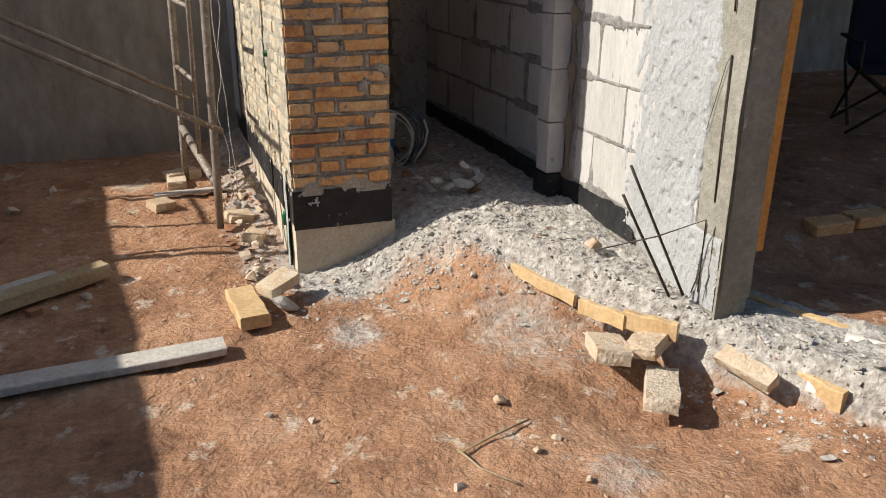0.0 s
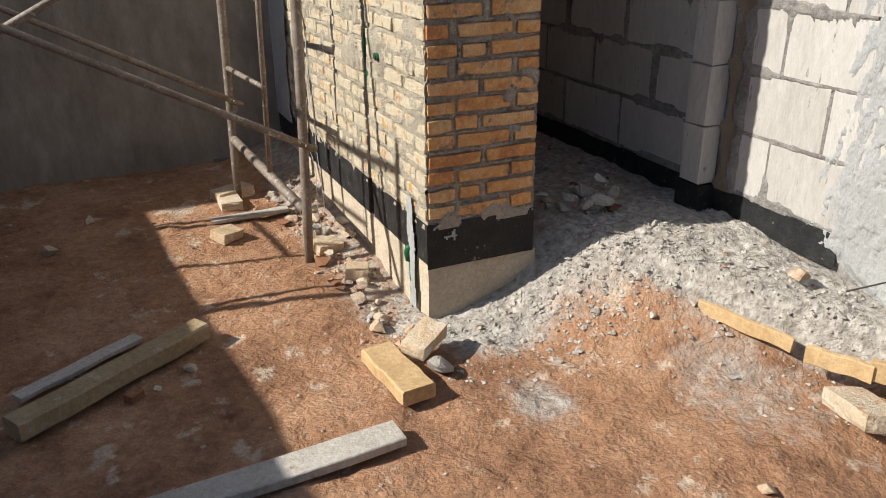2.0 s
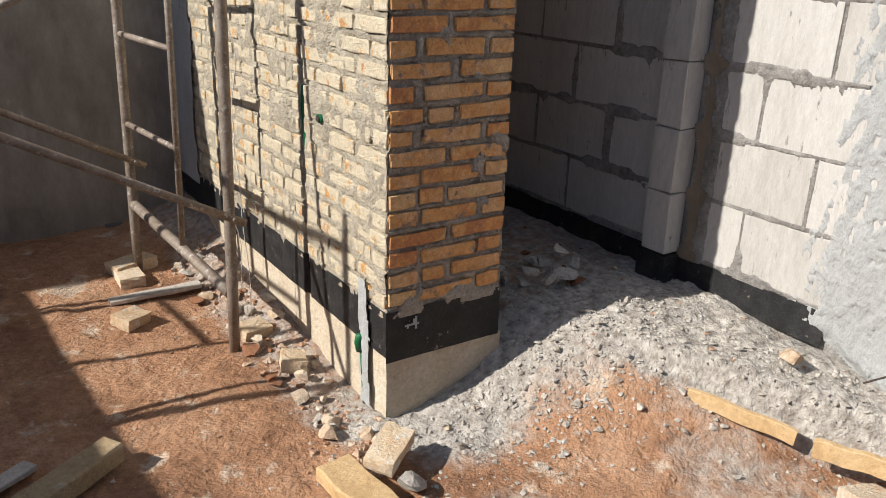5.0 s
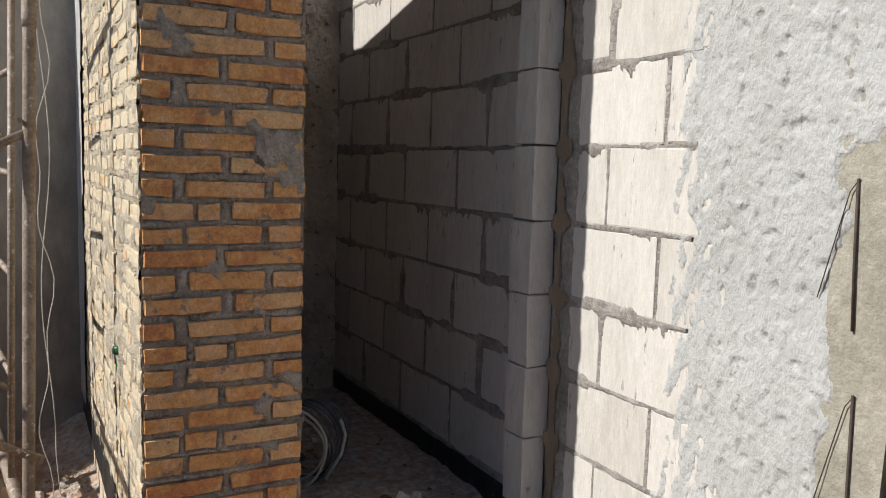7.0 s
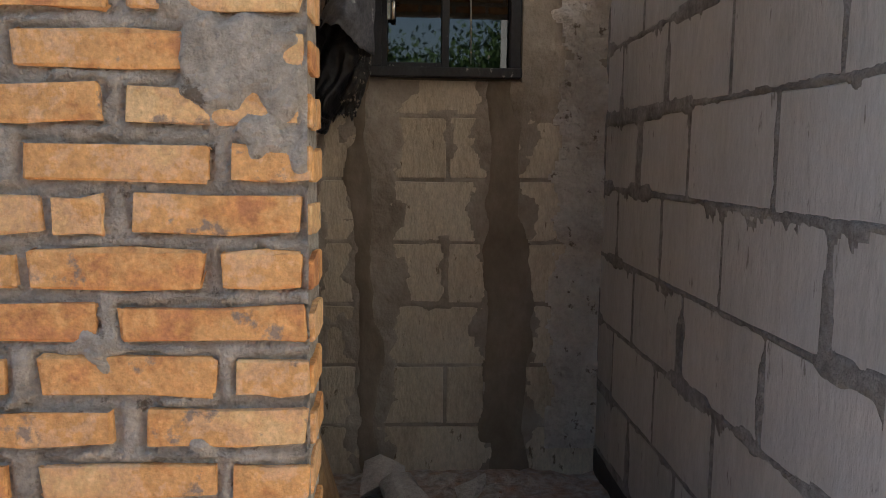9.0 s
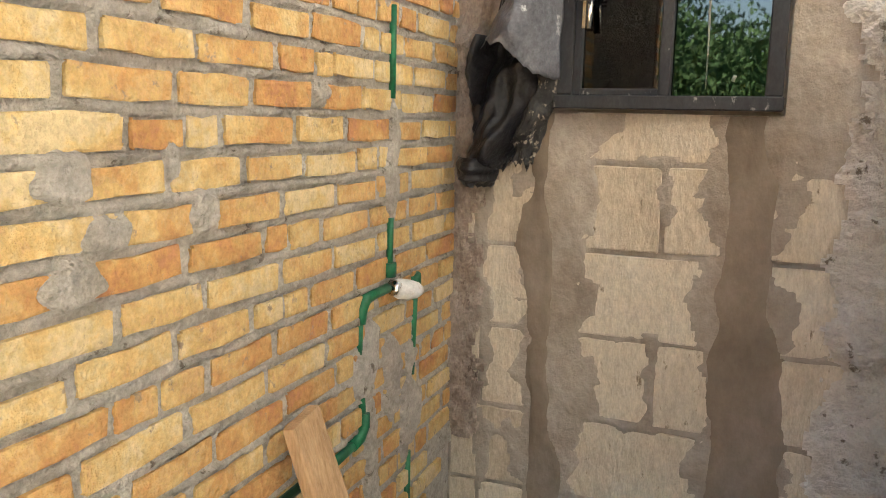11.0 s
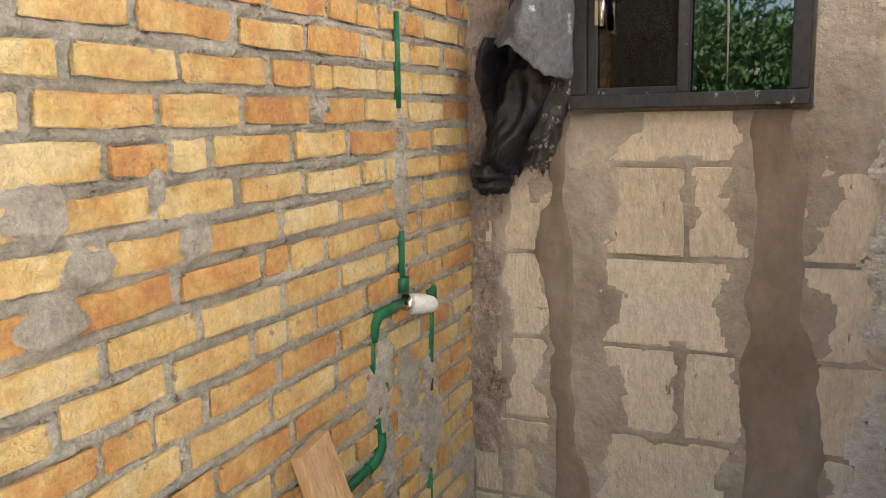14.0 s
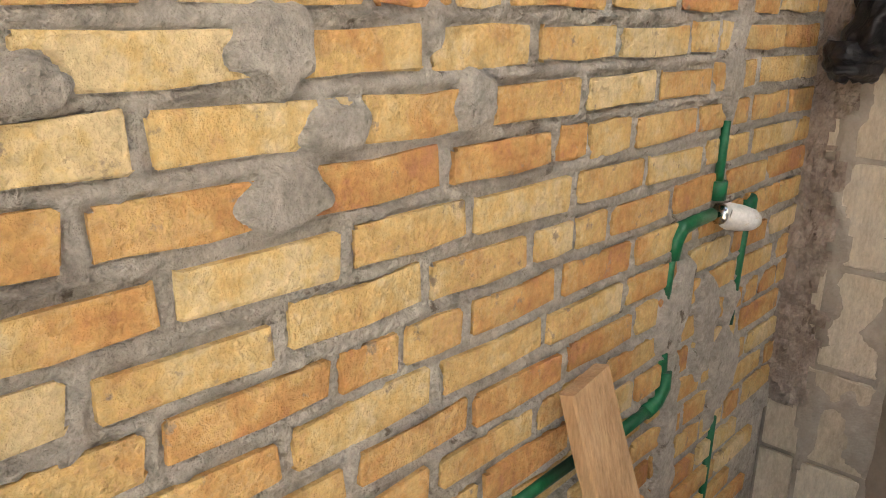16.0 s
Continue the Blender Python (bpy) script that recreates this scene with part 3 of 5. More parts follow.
sheet("joint_mortar", lambda u, v, h: (X_BLK - h, u, v), 2.9, Y_FAR, 0.40, 2.7, 0.011, joint_smear, M_JOINT_DARK, wall_block)


def white_coat(u, v):
    # the coat thins out over the blocks in slanting trowel streaks
    s = u + 0.18 * v
    cover = (2.98 - u) / 0.16 + 0.9 * fbm(u, v, 4.0, 3.0) + 1.5 * fbm(s, v * 0.22, 1.0, 26.0) * smooth01(2.70, 2.95, u)
    m = smooth01(-0.10, 0.12, cover) * smooth01(0.30, 0.36, v + 0.5 * max(0.0, 2.88 - u))
    bare = 2.45 + 0.10 * fbm(u, v, 8.0, 4.0)
    m *= max(smooth01(bare - 0.012, bare + 0.012, u), smooth01(1.68, 1.72, v + 0.12 * fbm(u, v, 3, 6)), smooth01(0.52, 0.48, v))
    if m <= 0.0:
        return None
    thick = 0.007 + 0.012 * smooth01(0.0, 2.0, cover)
    rough = 0.003 * fbm(u, v, 5.0, 7.0) - 0.010 * smooth01(0.19, 0.29, fbm(s, v * 0.5, 2.0, 30.0, 3)) + 0.005 * smooth01(0.12, 0.30, fbm(s, v * 0.6, 7.0, 26.0, 3)) + 0.0022 * fbm(u, v, 1.0, 55.0, 2)
    return -0.010 + m * (thick + rough + 0.003)


sheet("white_plaster", lambda u, v, h: (X_BLK - 0.006 - h, u, v), 2.29, 3.20, 0.20, 3.0, 0.0066, white_coat, M_WHITE_PLASTER, wall_block, "thick rough white plaster coat")
sheet("damp_course", lambda u, v, h: (X_BLK - 0.007 - h, u, v), 2.88, Y_FAR, 0.27, 0.405, 0.025, lambda u, v: 0.006 * fbm(u, v, 1.3, 12.0), M_TAR, wall_block)

# bare concrete post that ends the block wall
post = tagged(new("wall_post"), "raw concrete corner post with open slots and wire ties", "wall", kind="structure")
bm = box(X_BLK - 0.012, 2.15, 2.29, 2.46, 0.0, 3.6)
bmesh.ops.subdivide_edges(bm, edges=list(bm.edges), cuts=18, use_grid_fill=True)
for v in bm.verts:
    v.co += Vector((0.012 * fbm(v.co.y, v.co.z, 1, 9), 0.012 * fbm(v.co.x, v.co.z, 5, 9) - 0.02 * max(0, 1.0 - v.co.z), 0))
part("concrete_core", bm, M_CONCRETE, post)
sheet("end_coat", lambda u, v, h: (u, 2.285 - 0.02 * max(0, 1.0 - v) - h, v), 2.012, 2.148, 0.25, 3.6, 0.014,
      lambda u, v: 0.006 + 0.012 * fbm(u, v, 3, 14), M_CONCRETE, post, smooth=False)
for z0, z1, dy in ((1.30, 1.645, 0.02), (0.62, 1.155, 0.05)):
    part("slot_bar", tube([(2.004, 2.425 - dy, z1), (2.002, 2.418 - dy, (z0 + z1) / 2), (2.004, 2.41 - dy, z0)], 0.0036, 6), M_REBAR, post, "dark steel bar in its slot")
    part("wire_tie", tube([(2.002, 2.42 - dy, z1), (2.0, 2.44 - dy, z1 - 0.03), (1.997, 2.50 - dy, z1 - 0.28)], 0.0014, 6), M_REBAR, post, "thin bent tie wire")
# timber strip on the far edge of the post
part("timber_strip", box(2.152, 2.200, 2.285, 2.35, 0.43, 3.3, 0.004), M_WOOD_ORANGE, post, "orange timber batten")
# pilaster of cast blocks
pil = part("pilaster", box(1.945, X_BLK, 3.572, 3.672, 0.3, 3.6), M_JOINT_DARK, wall_block)
part("pilaster_base", box(1.922, X_BLK, 3.545, 3.70, 0.2, 0.412, 0.004), M_TAR, wall_block)

# dark sheet laid in for the shade of the open gap at the pilaster
sheet("sealed_joint", lambda u, v, h: (X_BLK - 0.012 - h, u, v), 3.42, 3.556, 0.40, 3.4, 0.010,
      lambda u, v: 0.004 + 0.004 * fbm(u, v, 2, 20) if abs(u - 3.505 - 0.012 * nz3(v, 1, 1, 4.0)) + 0.045 * fbm(u, v, 7, 11) - 0.03 * smooth01(0.05, 0.02, abs(((v - 0.413) / 0.262 + 0.5) % 1 - 0.5) * 0.262) < 0.024 else None,
      M_DAMP_AND_GAP, wall_block, "dark strip standing in for the shaded gap beside the pilaster")

# far wall with the window opening
WX0, WX1, WZ0, WZ1 = 1.10, 1.672, 1.875, 2.44
wall_far = tagged(new("wall_far"), "patched block wall round a small dark window", "wall", kind="structure")
for x0, x1, z0, z1 in ((X_OUT, WX0, 0.0, 3.9), (WX1, X_BLK + 0.1, 0.0, 3.9), (WX0, WX1, 0.0, WZ0), (WX0, WX1, WZ1, 3.9)):
    part("wall_core", box(x0, x1, Y_FAR + 0.016, Y_FAR + 0.16, z0, z1), M_PLASTER_BROWN, wall_far)


def in_window(u, v):
    return WX0 - 0.004 < u < WX1 + 0.004 and WZ0 - 0.004 < v < WZ1 + 0.004


def far_brown(u, v):
    if in_window(u, v):
        return None
    w = 0.15 * fbm(u, v, 2.0, 5.0) + 0.08 * fbm(u, v, 7.0, 16.0)
    m = 0.0
    m = max(m, smooth01(0.02, -0.02, abs(u - 1.115 - 0.02 * (v - 1.2)) - 0.105 + w)) if v < 1.9 else m
    m = max(m, smooth01(0.02, -0.02, abs(u - 1.625 + 0.03 * (v - 1.5)) - 0.11 + w)) if v < 1.9 else m
    m = max(m, smooth01(-0.02, 0.03, v - 1.80 + 1.6 * w - 0.085 * smooth01(0.20, 0.12, abs(u - 1.365))))
    m = max(m, smooth01(-0.02, 0.02, u - 1.72 + w)) if v > 1.70 else m
    k = (v - 0.742) / 0.2475
    m = max(m, smooth01(0.03, 0.008, abs(k - round(k)) * 0.2475 + 0.5 * w + 0.012))
    for jx, z0, z1 in ((1.412, 1.487, 1.727), (1.398, 0.995, 1.235), (0.885, 1.235, 1.73), (0.90, 0.74, 1.235)):
        if z0 - 0.03 < v < z1 + 0.03:
            m = max(m, smooth01(0.032, 0.012, abs(u - jx) + 0.6 * w))
    if m < 0.02:
        return -0.007
    return -0.006 + 0.015 * m + 0.009 * fbm(u, v, 4.4, 7.0) + 0.005 * fbm(u, v, 9.0, 22.0, 3)


def far_damp(u, v):
    if in_window(u, v) or v > 1.87:
        return None
    w = 0.09 * fbm(u, v * 0.5, 12.0, 6.0)
    m = max(smooth01(0.02, -0.01, abs(u - 1.075 + 0.03 * (v - 1.2)) - 0.034 + w), smooth01(0.02, -0.01, abs(u - 1.635 + 0.03 * (v - 1.2)) - 0.055 - 0.03 * smooth01(1.5, 1.1, v) + w))
    return None if m < 0.05 else -0.004 + 0.018 * m + 0.008 * fbm(u, v, 4.4, 7.0) + 0.004 * fbm(u, v, 9.0, 22.0, 3)


def far_splash(u, v):
    if in_window(u, v):
        return None
    w = 0.10 * fbm(u, v, 21.0, 4.0) + 0.05 * fbm(u, v, 3.0, 15.0)
    m = smooth01(-0.01, 0.04, u - 1.80 + w) * smooth01(1.95, 1.8, v + w)
    m = max(m, smooth01(2.46, 2.50, v + 0.5 * w) * smooth01(0.0, 0.06, abs(u - 1.12 - 0.04 * nz3(v, 1, 2, 3)) - 0.03))
    m = max(m, smooth01(-0.02, 0.03, u - 1.84 + 1.5 * w) * smooth01(1.9, 2.0, v))
    if m < 0.05:
        return None
    lumps = fbm(u + 0.3 * v, v, 11.0, 8.0)
    return 0.005 + 0.014 * m + 0.048 * max(-0.10, lumps) + 0.024 * max(0.0, fbm(u, v * 0.7, 2.0, 24.0))


far_place = lambda u, v, h: (u, Y_FAR - h, v)
sheet("smeared_plaster", far_place, X_IN - 0.02, X_BLK, 0.15, 3.3, 0.0125, far_brown, M_PLASTER_BROWN, wall_far, "grey-brown smeared plaster bands")
sheet("damp_plaster", far_place, X_IN, X_BLK, 0.15, 1.9, 0.0125, far_damp, M_DAMP_AND_GAP, wall_far, "darker damp plaster streaks")


def far_corner(u, v):
    if in_window(u, v):
        return None
    w = 0.08 * fbm(u, v, 21.0, 5.0) + 0.06 * fbm(u, v, 3.0, 17.0)
    m = smooth01(0.02, -0.02, u - 0.89 - 0.17 * smooth01(1.62, 1.85, v) + w) * smooth01(0.85, 1.0, v + w) * smooth01(2.47, 2.40, v + w)
    if m < 0.05:
        return None
    return 0.008 + 0.012 * m + 0.038 * max(-0.15, fbm(u + 0.4 * v, v, 11.0, 12.0)) + 0.024 * max(0.0, fbm(u, v * 0.7, 2.0, 26.0))


sheet("corner_plaster", far_place, X_IN - 0.02, 1.1, 0.8, 2.6, 0.010, far_corner, M_PLASTER_CORNER, wall_far, "rough brown thrown plaster in the corner", smooth=False)
sheet("splash_plaster", far_place, X_IN - 0.02, X_BLK, 0.4, 3.3, 0.0125, far_splash, M_PLASTER_ROUGH, wall_far, "rough thrown plaster", smooth=False)

# dark room behind the window
wall_inside = tagged(new("wall_inside"), "unlit brown room behind the window", "wall", kind="structure")
for b in ((0.3, 2.6, 8.2, 8.3, 0.0, 3.4), (0.2, 0.3, 5.95, 8.2, 0.0, 3.4), (2.6, 2.7, 5.95, 8.2, 0.0, 3.4), (0.2, 2.7, 5.91, 8.3, 3.4, 3.5), (0.2, 2.7, 5.91, 8.3, 0.05, 0.12)):
    part("wall_core", box(*b), M_ROOF, wall_inside)

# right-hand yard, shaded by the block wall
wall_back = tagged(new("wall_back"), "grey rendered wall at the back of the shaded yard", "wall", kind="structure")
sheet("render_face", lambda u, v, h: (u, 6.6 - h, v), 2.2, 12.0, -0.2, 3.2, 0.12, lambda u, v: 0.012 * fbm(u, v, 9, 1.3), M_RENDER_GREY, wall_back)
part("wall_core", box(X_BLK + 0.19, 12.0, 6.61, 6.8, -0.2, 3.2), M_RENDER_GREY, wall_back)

# unseen roof over the annex, cut back to set the room's light
roof = tagged(new("shade_roof"), "unseen corrugated sheet roof holding light off annex and side yard", "roof", kind="structure")
sheet("roof_sheet", lambda u, v, h: (u, v, 4.05 + h), 0.35, 4.6, 3.35, 4.95, 0.04, lambda u, v: 0.018 * math.sin(u * 2 * math.pi / 0.16), M_ROOF, roof)

# second unseen sheet, added to darken the right-hand yard
sheet("roof_sheet", lambda u, v, h: (u, v, 2.78 + h), 2.24, 9.0, 2.5, 6.6, 0.04, lambda u, v: 0.018 * math.sin(u * 2 * math.pi / 0.16), M_ROOF, roof)


# ---- window ----
def build_window():
    w = tagged(new("window_1"), "graphite aluminium sliding window with dark glass, paint-splashed", "window", kind="structure")
    y0, y1 = Y_FAR - 0.040, Y_FAR + 0.05
    for nm, b in (("frame_left", (WX0, WX0 + 0.042, y0, y1, WZ0 + 0.036, WZ1 - 0.036)), ("frame_right", (WX1 - 0.042, WX1, y0, y1, WZ0 + 0.036, WZ1 - 0.036)),
                  ("frame_top", (WX0, WX1, y0, y1, WZ1 - 0.036, WZ1)), ("frame_bottom", (WX0 - 0.004, WX1 + 0.004, y0 - 0.012, y1, WZ0, WZ0 + 0.036))):
        part(nm, box(*b, 0.003), M_ALU, w)
    part("mullion", box(1.368, 1.398, y0 + 0.012, y1, WZ0 + 0.036, WZ1 - 0.036, 0.003), M_ALU, w)
    sash = part("sash", box(WX0 + 0.042, WX0 + 0.062, y0 + 0.014, y1 - 0.02, WZ0 + 0.036, WZ1 - 0.036, 0.002), M_ALU, w)
    part("sash_top", box(WX0 + 0.062, 1.368, y0 + 0.02, y1 - 0.02, WZ1 - 0.05, WZ1 - 0.036, 0.002), M_ALU, w)
    part("sash_bottom", box(WX0 + 0.062, 1.368, y0 + 0.014, y1 - 0.02, WZ0 + 0.036, WZ0 + 0.054, 0.002), M_ALU, w)
    for x0, x1, y, nm in ((WX0 + 0.062, 1.368, Y_FAR + 0.004, "pane"), (1.398, WX1 - 0.042, Y_FAR + 0.016, "pane")):
        p = part(nm, box(x0, x1, y, y + 0.004, WZ0 + 0.036, WZ1 - 0.036), M_GLASS, w)
        p.visible_shadow = False
    # dried cement run on the right-hand pane
    bm = tube([(1.478, Y_FAR + 0.013, 2.345), (1.482, Y_FAR + 0.013, 2.30), (1.480, Y_FAR + 0.013, 2.20), (1.484, Y_FAR + 0.013, 2.06), (1.485, Y_FAR + 0.013, 1.93)], [0.006, 0.008, 0.0035, 0.0025, 0.0015], 6)
    part("cement_run", bm, M_CONCRETE, w, "dried grey cement run on the glass")
    for i, (x, z) in enumerate(((1.432, 2.33), (1.440, 2.345), (1.53, 2.335), (1.55, 1.95))):
        part("cement_spot", tube([(x, Y_FAR + 0.014, z), (x + 0.006, Y_FAR + 0.0135, z + 0.016)], 0.005, 6), M_CONCRETE, w)
    lat = part("latch", tube([(1.186, Y_FAR - 0.052, 2.165), (1.186, Y_FAR - 0.052, 2.24)], 0.0115, 12), M_CHROME, w, "polished barrel latch")
    part("latch_bolt", tube([(1.184, Y_FAR - 0.052, 2.082), (1.184, Y_FAR - 0.052, 2.16)], 0.0095, 12), M_CHROME, lat)
    part("latch_plate", box(1.160, 1.176, Y_FAR - 0.036, Y_FAR - 0.028, 2.085, 2.24, 0.002), M_CHROME, lat)
    for z in (2.165, 2.235, 2.155):
        part("latch_bracket", box(1.160, 1.206, Y_FAR - 0.066, Y_FAR - 0.062, z - 0.002, z + 0.003), M_REBAR, lat)
    return w


build_window()


# ---- plumbing on the room wall ----
def build_plumbing():
    t = tagged(new("water_pipe"), "green plastic water pipe half buried in the brick wall", "pipe")
    x = X_IN + 0.006
    yv = 5.272
    for z0, z1 in ((1.47, 1.60), (1.885, 2.10), (2.27, 2.45)):
        part("riser", tube([(x, yv + 0.012 * (z0 - 1.47), z0), (x, yv + 0.012 * (z1 - 1.47), z1)], 0.0088, 12), M_GREEN, t)
    part("top_elbow", tube([(x, 5.297, 2.42), (x + 0.002, 5.298, 2.46), (x + 0.012, 5.302, 2.478), (x + 0.045, 5.31, 2.482)], 0.0145, 12), M_GREEN, t)
    part("elbow_plug", tube([(x + 0.043, 5.309, 2.482), (x + 0.056, 5.312, 2.482)], 0.012, 12), M_WHITE_PLASTIC, t, "white threaded plug")
    part("collar", tube([(x, yv, 1.455), (x, yv, 1.49)], 0.0175, 12), M_GREEN, t)
    valve = part("valve_body", tube([(x - 0.005, 5.285, 1.425), (x + 0.03, 5.29, 1.425)], 0.02, 12), M_CHROME, t, "small brass valve body")
    part("valve_cap", tube([(x + 0.012, 5.283, 1.424), (x + 0.018, 5.290, 1.423), (x + 0.038, 5.309, 1.419), (x + 0.054, 5.325, 1.416), (x + 0.062, 5.333, 1.414)], [0.022, 0.026, 0.025, 0.020, 0.011], 16), M_WHITE_PLASTIC, valve, "dusty white protective cap")
    part("tee_arm", tube([(x, 5.26, 1.428), (x + 0.002, 5.18, 1.428), (x, 5.142, 1.424), (x - 0.002, 5.128, 1.405), (x - 0.004, 5.126, 1.37)], [0.0125, 0.0125, 0.0145, 0.0145, 0.013], 12), M_GREEN, t)
    part("left_drop", tube([(x - 0.004, 5.122, 1.37), (x - 0.005, 5.12, 1.295)], 0.0088, 12), M_GREEN, t)
    part("left_drop", tube([(x - 0.003, 5.125, 1.225), (x - 0.002, 5.14, 1.12)], 0.0088, 12), M_GREEN, t)
    part("low_elbow", tube([(x, 5.14, 1.15), (x + 0.002, 5.138, 1.118), (x + 0.004, 5.11, 1.098), (x + 0.004, 5.07, 1.093)], 0.0135, 12), M_GREEN, t)
    part("branch", tube([(x + 0.004, 5.09, 1.095), (x + 0.004, 4.98, 1.088)], 0.011, 12), M_GREEN, t)
    part("branch", tube([(x + 0.002, 4.86, 1.095), (x - 0.004, 4.60, 1.085)], 0.011, 12, rough=0.1, seed=3), M_GREEN, t)
    part("right_elbow", tube([(x - 0.006, 5.425, 1.41), (x, 5.44, 1.425), (x - 0.002, 5.442, 1.40)], 0.0155, 12), M_GREEN, t)
    part("right_drop", tube([(x - 0.003, 5.441, 1.41), (x - 0.004, 5.425, 1.16)], 0.0088, 12), M_GREEN, t)
    part("right_drop", tube([(x - 0.003, 5.405, 0.95), (x - 0.004, 5.405, 0.60)], 0.0088, 12), M_GREEN, t)


build_plumbing()


def plank(name, label, a, b, width, thick, material, category="plank", seed=0, flat=(0, 0, 1), group=""):
    """A sawn board from a to b, its broad side facing `flat`, with worn edges."""
    a, b = Vector(a), Vector(b)
    n = (b - a).length
    bm = bmesh.new()
    r = random.Random(seed)
    segs = 9
    rings = []
    for i in range(segs + 1):
        u = n * i / segs
        w = width / 2 * (1 + r.uniform(-0.03, 0.02))
        h = thick / 2 * (1 + r.uniform(-0.06, 0.04))
        c = min(w, h) * 0.22
        off = 0.003 * math.sin(i * 1.3 + seed)
        e = 0.004 * r.uniform(-1, 1) if i in (0, segs) else 0
        rings.append([bm.verts.new((u + e, y + off, z)) for y, z in ((-w + c, -h), (w - c, -h), (w, -h + c), (w, h - c), (w - c, h), (-w + c, h), (-w, h - c), (-w, -h + c))])
    for p, q in zip(rings, rings[1:]):
        for k in range(8):
            bm.faces.new((p[k], p[(k + 1) % 8], q[(k + 1) % 8], q[k]))
    bm.faces.new(list(reversed(rings[0]))), bm.faces.new(rings[-1])
    xa = (b - a).normalized()
    za = Vector(flat)
    ya = za.cross(xa).normalized()
    za = xa.cross(ya)
    m = Matrix((xa, ya, za)).transposed().to_4x4()
    m.translation = a
    bm.normal_update()
    bmesh.ops.recalc_face_normals(bm, faces=bm.faces)
    ob = link_bm(name, bm, material)
    ob.matrix_world = m
    return tagged(ob, label, category, group)


plank("leaning_board", "raw pale timber board leaning on the brick wall", (1.085, 4.955, 0.30), (0.838, 4.806, 1.262), 0.105, 0.028, M_WOOD_GRAIN, seed=4, flat=(1, 0, 0.2))


# ---- torn black plastic sack beside the window ----
def build_sack():
    t = tagged(new("plastic_sack"), "torn dusty black plastic sheet hanging beside the window", "plastic sheet")

    def drape(name, rows, n, seed, label="", material=M_SACK_IN, arch=0.0, ragged=0.02, crumple=0.5):
        """rows: height, left edge, right edge, stand-off, fold depth, stepped from top to bottom; arch lifts the middle of the hem."""
        bm = bmesh.new()
        r = random.Random(seed)
        ph = [r.uniform(0, 6.28) for _ in range(4)]
        grid = []
        steps = 6 * (len(rows) - 1)
        for k in range(steps + 1):
            a, f = min(k // 6, len(rows) - 2), k / 6 - min(k // 6, len(rows) - 2)
            z, xl, xr, off, fold = (p + (q - p) * f for p, q in zip(rows[a], rows[a + 1]))
            t_down = k / steps
            line = []
            for i in range(n + 1):
                s = i / n
                bulge = math.sin(math.pi * s)
                crease = 1.0 - 2.6 * abs(nz3(s * 1.7 + 1.3 * t_down, t_down * 2.2 - 0.8 * s, seed, 1.0)) - 1.2 * abs(nz3(s * 4.0 - 1.5 * t_down, t_down * 4.0 + s, seed + 9, 1.0))
                d = off * (0.25 + 0.75 * bulge) + fold * (math.sin(4.5 * s + ph[0] + 1.8 * t_down) * 0.5 + 2.4 * crumple * crease)
                hem = t_down ** 3
                zz = z + hem * (arch * (math.sin(math.pi * min(1.0, s * 1.25)) - 0.9 * s) + ragged * (nz3(s * 9, 2.0, seed, 1.0) + 0.6 * nz3(s * 23, 5.0, seed, 1.0)))
                x = xl + (xr - xl) * s + 0.010 * nz3(s * 2, k * 0.3, seed + 3, 1.3)
                line.append(bm.verts.new((x, Y_FAR - 0.022 - max(0.0, d), zz)))
            grid.append(line)
        for p, q in zip(grid, grid[1:]):
            for i in range(n):
                bm.faces.new((p[i], p[i + 1], q[i + 1], q[i])).smooth = True
        ob = part(name, bm, material, t, label)
        sol = ob.modifiers.new("thick", "SOLIDIFY")
        sol.thickness = 0.0012
        return ob
    drape("knot", [(2.475, 1.062, 1.090, 0.03, 0.008), (2.445, 1.035, 1.100, 0.05, 0.018), (2.41, 1.03, 1.100, 0.05, 0.018)], 16, 2, "crumpled gathered top", crumple=0.8)
    drape("outer_flap", [(2.445, 1.068, 1.092, 0.045, 0.004), (2.36, 1.035, 1.104, 0.085, 0.006), (2.25, 0.995, 1.112, 0.13, 0.008), (2.14, 0.945, 1.114, 0.17, 0.010),
                         (2.06, 0.905, 1.114, 0.19, 0.012), (2.00, 0.872, 1.112, 0.195, 0.016)], 40, 5, "grey dusty outer flap", M_SACK_OUT, arch=0.055, ragged=0.012, crumple=0.35)
    drape("side_fold", [(2.43, 1.03, 1.06, 0.03, 0.006), (2.36, 0.985, 1.04, 0.045, 0.014), (2.26, 0.965, 1.01, 0.05, 0.016), (2.14, 0.935, 0.985, 0.045, 0.014)], 14, 18, "black folded edge", ragged=0.014)
    drape("back_fold", [(2.2, 0.95, 1.09, 0.01, 0.006), (2.0, 0.875, 1.10, 0.03, 0.012), (1.86, 0.865, 1.06, 0.03, 0.014), (1.79, 0.865, 1.03, 0.025, 0.014)], 26, 8, "black inner fold", ragged=0.014)
    drape("left_lip", [(2.06, 0.885, 0.945, 0.15, 0.010), (1.99, 0.862, 0.93, 0.15, 0.014), (1.93, 0.868, 0.915, 0.12, 0.016), (1.88, 0.875, 0.90, 0.09, 0.012)], 14, 23, "black torn lip", ragged=0.014)
    drape("lower_lobe", [(2.06, 0.935, 1.10, 0.05, 0.014), (1.97, 0.905, 1.085, 0.085, 0.026), (1.88, 0.89, 1.05, 0.10, 0.028), (1.79, 0.868, 1.00, 0.105, 0.026), (1.73, 0.845, 0.965, 0.105, 0.024),
                         (1.70, 0.828, 0.955, 0.10, 0.026)], 40, 11, "black folded lower lobe", ragged=0.014, crumple=0.45)
